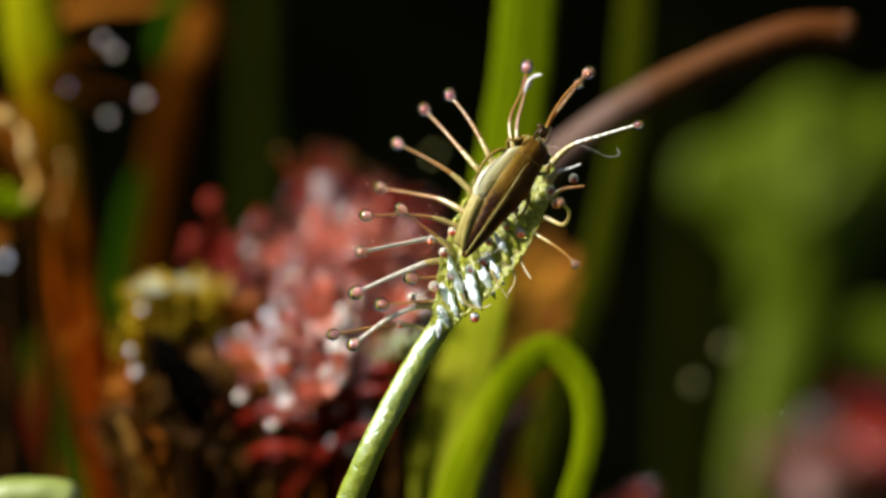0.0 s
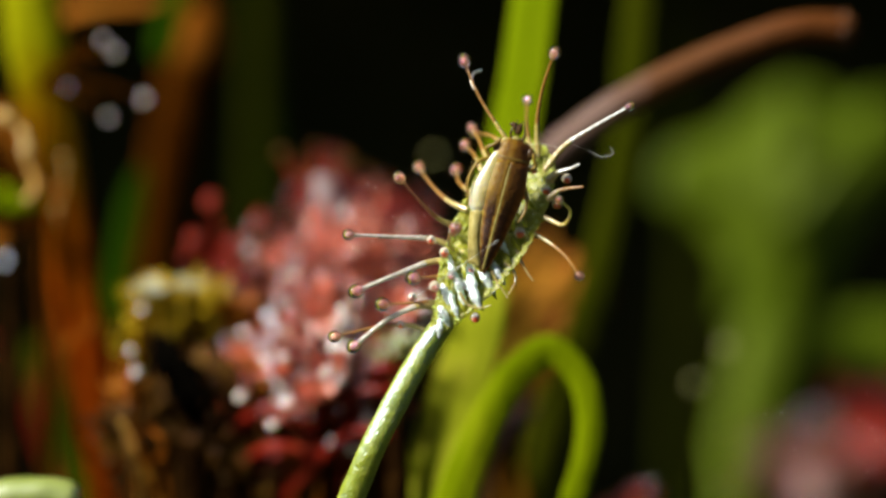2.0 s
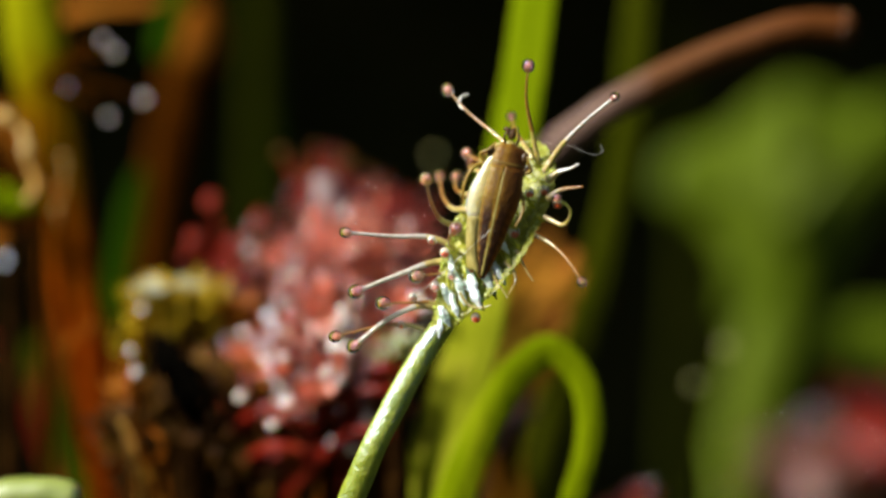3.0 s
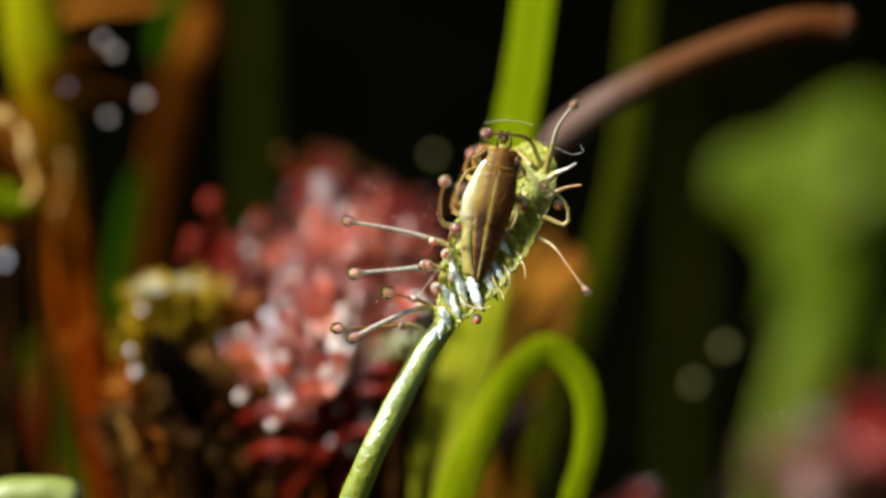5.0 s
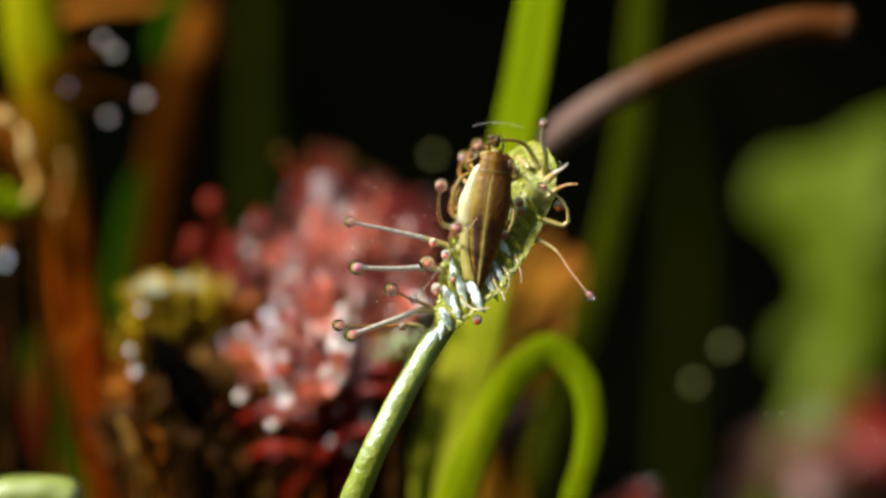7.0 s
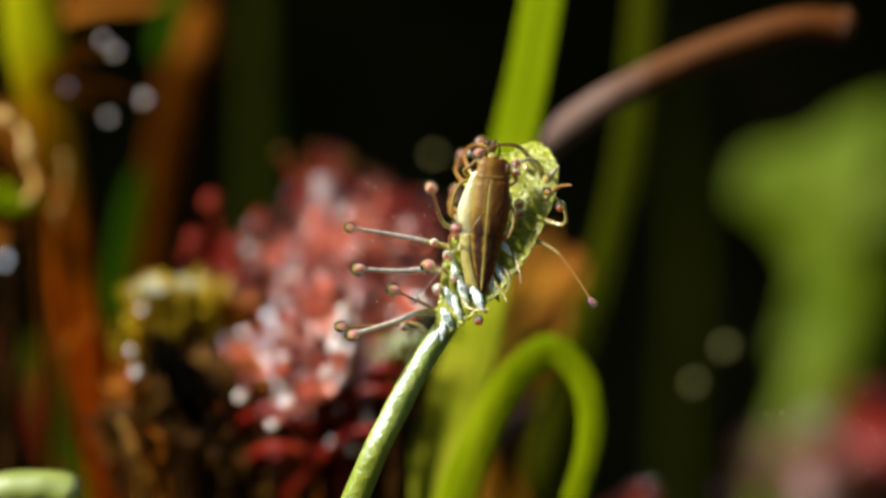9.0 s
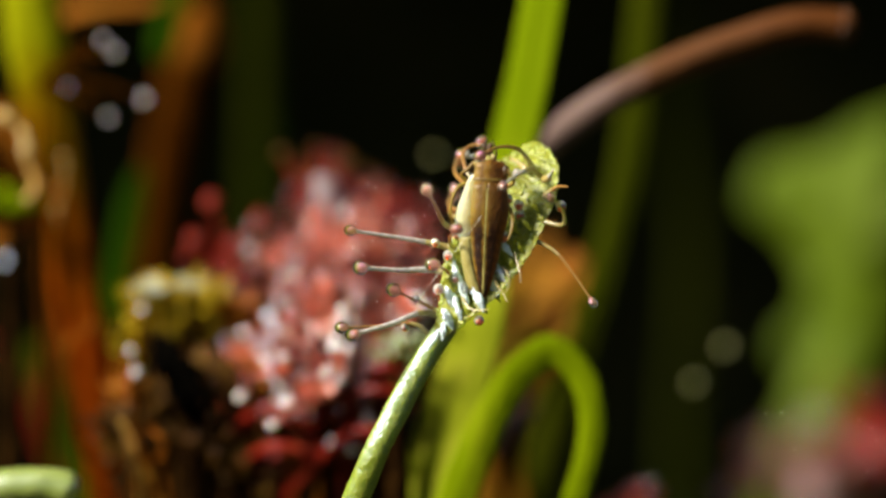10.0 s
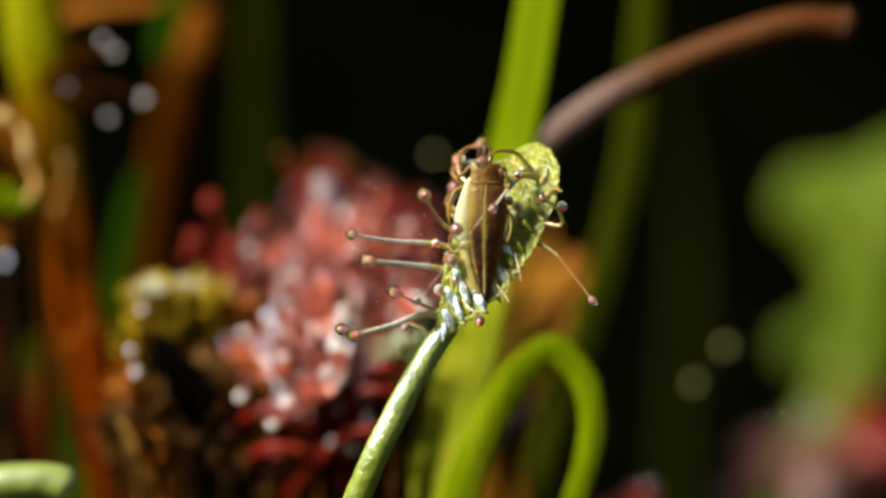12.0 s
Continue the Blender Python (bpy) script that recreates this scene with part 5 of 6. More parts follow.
def sundew_pad(name, centre, r, facing, material, label, n=46, tl=1.0, seed=0, beads=0.38, root=None, milky=0.3):
    """A background sundew leaf: stalk, round pad, tentacles with beads."""
    rnd = random.Random(seed)
    c = S(centre)
    root = S(root or floor_point(centre[0] + rnd.uniform(-3, 3), centre[1] + rnd.uniform(5, 9)))
    ob = new(name)
    ob.location = root
    tagged(ob, label, "carnivorous leaf", "background sundew leaves")
    loc = c - root
    nrm = Vector(facing).normalized()
    turn = nrm.to_track_quat("Z", "Y").to_matrix().to_4x4()
    pts = smooth([Vector((0, 0, -0.001)), loc * 0.4 + Vector((0, 0.001, 0)), loc * 0.8, loc - nrm * r * 0.0002], 6)
    part("stalk", sweep(bmesh.new(), pts, [0.0003] * len(pts), 10, rough=0.1), RUST, ob, "dark rust-red stalk")
    part("pad", blob(bmesh.new(), loc, r * 0.00085, (1, 0.9, 0.22), turn, 22, 0.15), material, ob)
    k = kit()
    for i in range(n):
        a = rnd.uniform(0, 2 * math.pi)
        q = math.sqrt(rnd.uniform(0.05, 1))
        start = turn @ Vector((math.cos(a) * r * q * 0.8, math.sin(a) * r * q * 0.72, 0.12 * r)) * 0.001 + loc
        ln = r * tl * (0.35 + 0.75 * q) * rnd.uniform(0.6, 1.25)
        out = (turn.to_3x3() @ Vector((math.cos(a) * q * 1.3, math.sin(a) * q * 1.3, 1.15 - 0.7 * q + rnd.uniform(-0.25, 0.4)))).normalized()
        q4 = out.to_track_quat("Z", "Y").to_matrix().to_4x4() @ pose(0, 0, 0, 0, 0, rnd.uniform(0, 360))
        m = Matrix.Translation(start) @ q4
        w = rnd.uniform(1.3, 2.2)
        hair = put("tentacle", k[material.name], m @ Matrix.Diagonal((w, w, ln, 1)), ob)
        size = beads * rnd.uniform(0.7, 1.4)
        tip = m @ Matrix.Translation((0, 0, ln * 0.001))
        put("gland", k["gland"], tip @ Matrix.Diagonal((size * 0.6, size * 0.6, size * 0.7, 1)), ob)
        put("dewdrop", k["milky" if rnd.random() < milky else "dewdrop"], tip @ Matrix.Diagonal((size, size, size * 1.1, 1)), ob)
    return ob


def dewy_sprig(name, base, tips, material, label, size, r=0.12, bead="milky"):
    """A sprig of a few thin stalks from one foot, each with a drop at its end. tips: stage points and drop widths."""
    root = S(floor_point(base[0], base[1]))
    ob = new(name)
    ob.location = root
    tagged(ob, label, "sprig")
    foot = S(base) - root
    pts = smooth([(0, 0, -0.001), foot * 0.5 + Vector((0.0004, 0, 0)), foot], 8)
    part("stem", sweep(bmesh.new(), pts, taper(len(pts), 0.0004, 0.00025), 8), material, ob)
    k = kit()
    for tip, w in tips:
        end = S(tip) - root
        pts = smooth([foot, foot.lerp(end, 0.5) + Vector((0, 0, 0.0004)), end], 6)
        part("twig", sweep(bmesh.new(), pts, taper(len(pts), r * 0.0016, r * 0.001), 7), material, ob)
        put("dewdrop", k[bead], Matrix.Translation(end) @ Matrix.Diagonal((w * size, w * size, w * size, 1)), ob)
    return ob


def build_background_sundews():
    lab = "red and pink sundew leaf with beaded tentacles, out of focus"
    for centre, r, facing, mt, seed, n, milk in (
        ((-6.54, 15.3, -4.10), 2.2, (-0.6, -0.45, 0.7), ROSE, 1, 70, 0.3), ((-4.85, 17.9, -0.76), 2.1, (-0.4, -0.5, 0.75), ROSE, 2, 64, 0.06),
        ((-2.57, 22.1, 1.39), 1.7, (0.1, -0.6, 0.8), RED, 3, 34, 0.04), ((-8.72, 20.4, -1.59), 1.8, (-0.5, -0.4, 0.8), RED, 4, 54, 0.08),
        ((-5.44, 25.5, 2.55), 1.6, (-0.2, -0.6, 0.8), RED, 5, 26, 0.0), ((-3.17, 14.5, -5.09), 1.5, (-0.3, -0.7, 0.6), ROSE, 6, 46, 0.12),
        ((-2.55, 15.3, -3.07), 1.5, (-0.3, -0.6, 0.7), ROSE, 9, 46, 0.15), ((-2.92, 14.5, -7.65), 1.3, (-0.3, -0.7, 0.6), RED, 10, 34, 0.15),
        ((-5.28, 13, -5.83), 1.7, (-0.7, -0.4, 0.6), ROSE, 8, 50, 0.5), ((-7.48, 17.9, -7.61), 1.8, (-0.3, -0.6, 0.7), RED, 7, 40, 0.1),
        (sight(612, 520, 17), 1.6, (-0.5, -0.5, 0.7), ROSE, 14, 44, 0.3), (sight(742, 540, 17), 1.3, (-0.4, -0.6, 0.7), ROSE, 15, 36, 0.15), (sight(700, 470, 19), 1.4, (-0.3, -0.6, 0.7), ROSE, 16, 34, 0.05)):
        sundew_pad("background_sundew", centre, r, facing, mt, lab, n * 5 // 4, seed=seed, milky=milk)
    for centre, r, facing, mt, seed, n in (((26.57, 56, -11.84), 2.6, (-0.3, -0.6, 0.7), RED, 11, 34), ((23.02, 58, -14.46), 2.9, (-0.5, -0.5, 0.7), DULL_ROSE, 12, 60), ((8.71, 16, -11.90), 0.9, (0, -0.4, 0.9), RED, 13, 20)):
        sundew_pad("background_sundew", centre, r, facing, mt, "blurred red sundew leaf low among the grass", n, seed=seed, milky=0.25 if mt is DULL_ROSE else 0.0)
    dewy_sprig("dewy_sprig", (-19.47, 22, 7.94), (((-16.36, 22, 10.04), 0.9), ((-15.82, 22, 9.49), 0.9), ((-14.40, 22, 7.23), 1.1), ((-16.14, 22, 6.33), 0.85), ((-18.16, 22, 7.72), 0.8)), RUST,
               "thin brown sprig with large dewdrops, their glints put into a milky colour", 0.42)
    dewy_sprig("dewy_sprig", (13.67, 34, -10.16), (((14.98, 34, -5.18), 0.9), ((13.34, 34, -7.13), 0.8)), BLACK, "thin dark sprig added to carry two olive glints as opaque drops", 0.7, r=0.05, bead="olive")
    dewy_sprig("dewy_sprig", (-0.27, 34, 0.63), (((-0.48, 34, 4.97), 0.9),), BLACK, "thin dark sprig added to carry one faint glint as an opaque drop", 0.45, r=0.05, bead="olive")
    dewy_sprig("dewy_sprig", (-20.94, 22, -3.25), (((-21.02, 22, -0.57), 0.9),), BLACK, "short dark stalk added to carry one white glint as an opaque drop", 0.6, bead="white")
    dewy_sprig("dewy_sprig", (-10.39, 21, -1.60), (((-11.06, 21, 2.24), 1.3), ((-8.76, 21, 1.43), 1.1), ((-11.87, 21, 0.43), 1.3), ((-10.06, 21, 0.24), 1.0), ((-12.28, 21, -0.38), 0.8)), RED,
               "dark red sprig with round red beads", 0.75, bead="gland")
    dewy_sprig("dewy_sprig", (-6.21, 24, 0.58), (((-7.87, 24, 4.68), 1.2), ((-7.10, 24, 4.24), 0.9), ((-6.21, 24, 4.96), 0.8), ((-4.77, 24, 4.35), 1.5), ((-3.77, 24, 3.74), 1.0), ((-3.10, 24, 3.08), 1.1), ((-6.54, 24, 3.58), 1.0)), RED,
               "dark red sprig with dull brownish beads", 0.6, bead="dull")
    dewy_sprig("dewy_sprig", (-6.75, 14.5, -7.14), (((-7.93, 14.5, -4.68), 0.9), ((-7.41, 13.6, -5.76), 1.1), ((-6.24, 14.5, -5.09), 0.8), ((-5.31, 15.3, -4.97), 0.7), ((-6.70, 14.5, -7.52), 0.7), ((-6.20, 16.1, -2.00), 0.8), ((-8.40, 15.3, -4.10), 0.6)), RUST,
               "rosy sprig with opaque drops coloured white as glints", 0.85, bead="white")
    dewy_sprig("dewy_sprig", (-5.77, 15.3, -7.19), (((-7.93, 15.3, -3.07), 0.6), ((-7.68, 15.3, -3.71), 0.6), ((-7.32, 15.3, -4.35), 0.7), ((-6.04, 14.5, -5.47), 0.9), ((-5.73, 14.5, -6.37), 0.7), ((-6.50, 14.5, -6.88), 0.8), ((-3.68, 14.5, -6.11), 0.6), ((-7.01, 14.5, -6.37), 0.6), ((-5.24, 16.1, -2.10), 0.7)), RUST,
               "rosy sprig crowded with small opaque drops coloured white as glints", 0.85, bead="white")
    c1 = [S(p) for p in smooth([(-5.74, 21.2, 3.49), (-5.47, 21.2, 1.92), (-5.15, 21.2, 0.03), (-4.98, 21.4, -2.14), (-4.85, 22.5, -5.0), floor_point(-4.4, 30)], 8)]
    stalk = thing("pink_stalk", sweep(bmesh.new(), c1[:30], taper(30, 0.00055, 0.00055), 10, rough=0.1), MAUVE, c1[29], "upright pale mauve sundew leaf stalk on a dark red foot", "stalk")
    part("foot", sweep(bmesh.new(), [p - c1[29] for p in c1[28:]], taper(len(c1) - 28, 0.00050, 0.00055), 10, rough=0.1), RED, stalk, "dark red foot of the stalk")
    dewy_sprig("dewy_sprig", sight(610, 830, 15), ((sight(642, 672, 13), 1.1), (sight(600, 720, 13), 0.8), (sight(650, 742, 13), 0.9), (sight(588, 785, 13), 0.9), (sight(622, 792, 13), 1.0), (sight(545, 735, 14), 0.7)), RED,
               "low red sprig with pale opaque drops coloured as glints", 0.6, r=0.14)
    # red stalks that cross low between the leaves
    for a, b, c in (((-1.55, 12, -6.48), (-2.85, 12, -6.23), (-4.65, 13, -6.92)), ((-2.05, 12, -8.28), (-3.48, 12, -8.03), (-4.90, 13, -8.81)), ((-1.73, 12, -5.48), (-2.60, 12, -5.23), (-3.64, 13, -6.29)), ((-3.40, 13.6, -8.65), (-4.67, 13.6, -8.86), (-6.11, 14.5, -9.49)), ((-1.25, 14.5, -7.19), (-3.17, 14.5, -7.34), (-5.47, 14.5, -7.96)),
                    (sight(655, 728, 14), sight(610, 738, 14), sight(560, 735, 15)), (sight(670, 775, 13), sight(620, 782, 13), sight(565, 790, 14)), (sight(560, 760, 13), sight(520, 742, 13), sight(480, 748, 14)),
                    (sight(640, 690, 14), sight(600, 700, 14), sight(570, 722, 15)), (sight(540, 800, 13), sight(490, 790, 13), sight(450, 805, 14)), (sight(520, 712, 13), sight(470, 722, 13), sight(430, 745, 14))):
        c1 = [S(p) for p in smooth([a, b, c, floor_point(c[0] + 2, c[1] + 7)], 8)]
        thing("red_stalk", sweep(bmesh.new(), c1, taper(len(c1), 0.00024, 0.0003), 9, rough=0.1), RED, c1[-1], "glossy red sundew leaf stalk", "stalk", "red stalks")



def moss_cushion(name, centre, size, n, material, label, seed, leaf_len=1.3):
    rnd = random.Random(seed)
    bm = bmesh.new()
    c = S(centre)
    for i in range(n):
        o = Vector((max(-0.7, min(0.7, rnd.gauss(0, 0.42))) * size[0], rnd.gauss(0, 0.35) * size[1], -min(0.9, abs(rnd.gauss(0, 0.4))) * size[2])) * 0.001
        d = Vector((rnd.gauss(0, 0.8), rnd.gauss(-0.1, 0.8), rnd.uniform(0.1, 1.2))).normalized()
        ln = leaf_len * 0.001 * rnd.uniform(0.5, 1.2)
        w = ln * 0.20
        sd = d.orthogonal().normalized()
        sweep(bm, [c + o, c + o + d * ln * 0.5 + sd * ln * 0.08, c + o + d * ln], [w * 0.5, w, w * 0.1], 5, 0.3, face=sd)
    g = S(floor_point(centre[0], centre[1]))
    ob = thing(name, bm, material, g, label, "moss")
    # added foot; the darkness of the hollow below is put into its colour
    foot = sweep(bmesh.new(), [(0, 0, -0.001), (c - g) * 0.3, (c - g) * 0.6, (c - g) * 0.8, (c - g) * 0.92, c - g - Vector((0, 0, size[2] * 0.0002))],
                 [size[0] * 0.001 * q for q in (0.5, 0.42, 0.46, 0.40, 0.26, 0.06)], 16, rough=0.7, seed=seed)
    part("dark_foot", foot, HOLLOW, ob, "near-black foot coloured as the dark hollow under the moss")
    return ob


def dead_leaf(name, pts, w, material, label, face, seed):
    """A crumpled strip of dead leaf along stage points."""
    c = [S(p) for p in smooth(pts, 9)]
    bm = sweep(bmesh.new(), c, [w * 0.001 * (0.3 + 0.9 * math.sin(math.pi * (0.08 + 0.84 * i / (len(c) - 1)))) for i in range(len(c))], 16, 0.25, face, 0.35, seed, 0.5)
    return thing(name, bm, material, min(c, key=lambda p: p.z), label, "dead leaf", "dead leaves")


def build_litter():
    moss_cushion("moss_cushion", sight(318, 520, 17), (2.6, 2.2, 2.6), 520, MOSS, "golden yellow moss cushion lit from above", 31, 1.25)
    moss_cushion("moss_cushion", (-9.39, 17, -2.72), (1.3, 1.2, 2.2), 160, RUSTY_MOSS, "rust orange moss beside the red leaves", 38, 1.0)
    moss_cushion("moss_cushion", (-13.84, 16, -3.86), (0.8, 0.8, 1.8), 90, MOSS, "golden moss tuft beside a dark hollow", 35, 1.1)
    moss_cushion("moss_cushion", sight(22, 366, 20), (1.1, 0.6, 0.5), 60, GRASS, "pale yellow-green moss at the foot of the stems", 32)
    moss_cushion("moss_cushion", (-1.98, 12, -3.98), (1.2, 0.6, 1.3), 30, PALE, "pale green moss tuft among the red leaves", 33, 0.8)
    moss_cushion("moss_cushion", sight(268, 516, 15), (0.9, 0.5, 0.35), 24, LIT_MOSS, "moss tips with sunlight put into their pale colour", 34, 0.8)
    moss_cushion("moss_cushion", sight(334, 506, 15.5), (0.9, 0.5, 0.25), 20, LIT_MOSS, "moss tips with sunlight put into their pale colour", 44, 0.7)
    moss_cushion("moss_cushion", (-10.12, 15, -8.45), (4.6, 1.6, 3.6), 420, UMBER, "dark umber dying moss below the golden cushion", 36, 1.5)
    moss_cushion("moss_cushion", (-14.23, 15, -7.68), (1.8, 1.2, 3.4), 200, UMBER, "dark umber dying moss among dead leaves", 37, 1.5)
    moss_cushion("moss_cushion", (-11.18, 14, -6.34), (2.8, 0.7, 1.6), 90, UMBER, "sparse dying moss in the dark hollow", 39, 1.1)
    # black leaf tip and brown strip, coloured to stand in for the dark hollow
    dead_leaf("dark_hollow_leaf", [sight(283, 592, 13), sight(292, 625, 12.6), sight(318, 670, 12.6), sight(350, 720, 13), sight(372, 800, 15), floor_point(-13, 22)], 0.62, BLACK, "black leaf tip whose strip stands in for the dark hollow in the moss", (0, -1, 0.2), 3)
    dead_leaf("dark_hollow_leaf", [sight(345, 622, 14.4), sight(395, 655, 14), sight(425, 715, 14), sight(420, 800, 15), floor_point(-10, 22)], 0.6, UMBER, "dark brown strip that stands in for the hollow in the moss", (0.2, -1, 0.2), 12)
    dead_leaf("dead_leaf", [sight(212, 742, 12), sight(226, 770, 12), sight(234, 800, 12), sight(248, 832, 12.4), sight(250, 900, 13), floor_point(-15, 17)], 0.20, STRAW, "narrow golden curl of dead leaf", (0.4, -1, 0.2), 14)
    dead_leaf("dead_leaf", [sight(262, 760, 12.5), sight(284, 775, 12.2), sight(288, 800, 12.2), sight(270, 815, 12.6), sight(275, 890, 13.5), floor_point(-14, 18)], 0.13, DEAD, "narrow golden curl of dead leaf", (0.3, -1, 0.3), 15)
    dead_leaf("dead_leaf", [(-17.6, 30, -5.9), (-16.3, 28, -7.2), (-15.4, 27, -9.4), (-14.8, 27, -12.2), floor_point(-18, 31)], 1.1, DEAD, "crumpled orange-brown dead leaf", (0.4, -1, 0.2), 4)
    dead_leaf("dead_leaf", [(-13.91, 12, -7.53), (-13.56, 12, -8.23), (-13.36, 12, -9.23), (-12.91, 12, -10.23), floor_point(-14, 19)], 0.09, DEAD, "narrow golden curl of dead leaf", (0.4, -1, 0.2), 9)
    dead_leaf("dead_leaf", [(-13.18, 13, -7.80), (-12.62, 13, -8.43), (-12.57, 13, -9.37), (-12.22, 13, -11.08), floor_point(-12, 19)], 0.10, DEAD, "narrow golden curl of dead leaf", (0.2, -1, 0.4), 10)
    dead_leaf("dead_leaf", [(-10.08, 31, -8.17), (-10.09, 24, -9.67), (-9.38, 22, -12.52), floor_point(-12, 28)], 1.2, DEAD, "crumpled dark brown dead leaf", (-0.4, -1, 0.2), 5)
    hood = dead_leaf("dead_leaf", [(-22.74, 22, 6.84), (-21.52, 22, 5.75), (-20.89, 22, 3.84), (-21.56, 23, 1.95), (-22.84, 24, 0.30)], 1.5, AMBER, "curled cream-brown dead leaf by the tall stem", (0.5, -1, 0.4), 6)
    # separate cream rim that stands in for the highlight along the curl
    rim = [S(p) - hood.location for p in smooth([(-21.28, 17, 6.41), (-20.03, 17, 5.99), (-19.27, 17, 5.05), (-19.19, 17, 3.95), (-18.77, 17, 3.01), (-19.24, 17, 2.22)], 8)]
    part("highlit_edge", sweep(bmesh.new(), rim, [0.00021 * max(0.2, 1 + 1.5 * noise.noise((i * 0.23, 2, 0))) for i in range(len(rim))], 10, 0.7, rough=0.5), STRAW, hood, "rolled edge carrying the highlight in its cream colour")
    dewy_sprig("dewy_sprig", (-14.36, 15, -7.68), (((-13.88, 15, -5.50), 0.8),), RED, "short red sprig with a pale dewdrop", 0.6, r=0.1)
    dead_leaf("dead_leaf", [sight(290, -4, 34), sight(262, 2, 34), sight(200, 6, 34), sight(130, 18, 34), sight(75, 70, 36), sight(62, 200, 40), sight(80, 400, 44), floor_point(-20, 48)], 0.5, AMBER, "dry straw-brown leaf bent over the stems", (0, -0.7, 0.7), 7)
    # small amber flecks on the brown stems
    for u, v, h, dep, w in ((122, 615, 30, 20, 0.15), (160, 580, 16, 20, 0.20), (104, 340, 18, 20, 0.14), (112, 352, 10, 20, 0.12)):
        c = [S(sight(u - 8, v + h, dep)), S(sight(u, v, dep - 0.5)), S(sight(u + 7, v - h, dep))]
        bm = sweep(bmesh.new(), [Vector(p) for p in smooth(c, 4)], taper(9, w * 0.0006, w * 0.0011, 0.4), 8, 0.4, rough=0.3)
        thing("stem_fleck", bm, AMBER, c[0], "small amber fleck on a brown stem", "bud scale", "bud scales")
    dewy_sprig("dewy_sprig", sight(236, 800, 14), ((sight(240, 660, 14), 1.0), (sight(232, 622, 14), 0.7), (sight(252, 548, 15), 0.75)), RUST, "rusty sprig with pale round dewdrops beside the moss", 0.48, r=0.1)
    moss_cushion("moss_cushion", sight(232, 690, 15), (1.3, 0.8, 1.2), 90, RUSTY_MOSS, "rust red moss tuft below the dewdrops", 41, 0.9)
    moss_cushion("moss_cushion", sight(452, 655, 15), (1.2, 0.8, 1.4), 80, RUSTY_MOSS, "rust red moss tuft beside the hollow", 42, 0.9)
    for i, (x, y, dep) in enumerate(((985, 440, 52), (1030, 470, 50), (1066, 520, 52), (1012, 505, 44), (1048, 570, 46), (960, 470, 48), (944, 480, 36), (1004, 520, 38), (930, 530, 34), (1046, 500, 39), (905, 540, 33), (975, 575, 36))):
        k = (FOCUS + dep) / FOCUS / 44.8
        tip = ((x - 784) * k, dep, (441 - y) * k)
        mid = ((x - 784 - 95) * k, dep - 1, (441 - y - 70) * k)
        low = ((800 + 9 * i - 784) * k, dep - 3, (441 - 790) * k)
        stem("dry_blade", [tip, mid, low], (0.3, 0.65), TAN if dep < 40 else AMBER, "dry amber grass blade leaning behind the green one", "dead grass", flat=0.2, tip=0.4, group="dry blades")
    for u, v, seed in ((905, 735, 51), (878, 775, 52)):
        sundew_pad("background_sundew", sight(u, v, 26), 0.75, (-0.2, -0.6, 0.7), DULL_ROSE, "dull rosy sundew leaf half hidden behind the arched blade", 16, seed=seed, milky=0.1)
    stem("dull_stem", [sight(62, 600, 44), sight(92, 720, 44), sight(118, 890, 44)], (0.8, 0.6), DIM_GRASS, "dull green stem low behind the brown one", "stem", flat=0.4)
    stem("red_stalk", [(-24.55, 40, -4.98), (-23.30, 40, -7.48), (-22.05, 40, -10.93), (-21.11, 40, -14.37)], (0.312, 0.246), RED, "dark red stalk low among the stems", "stem")


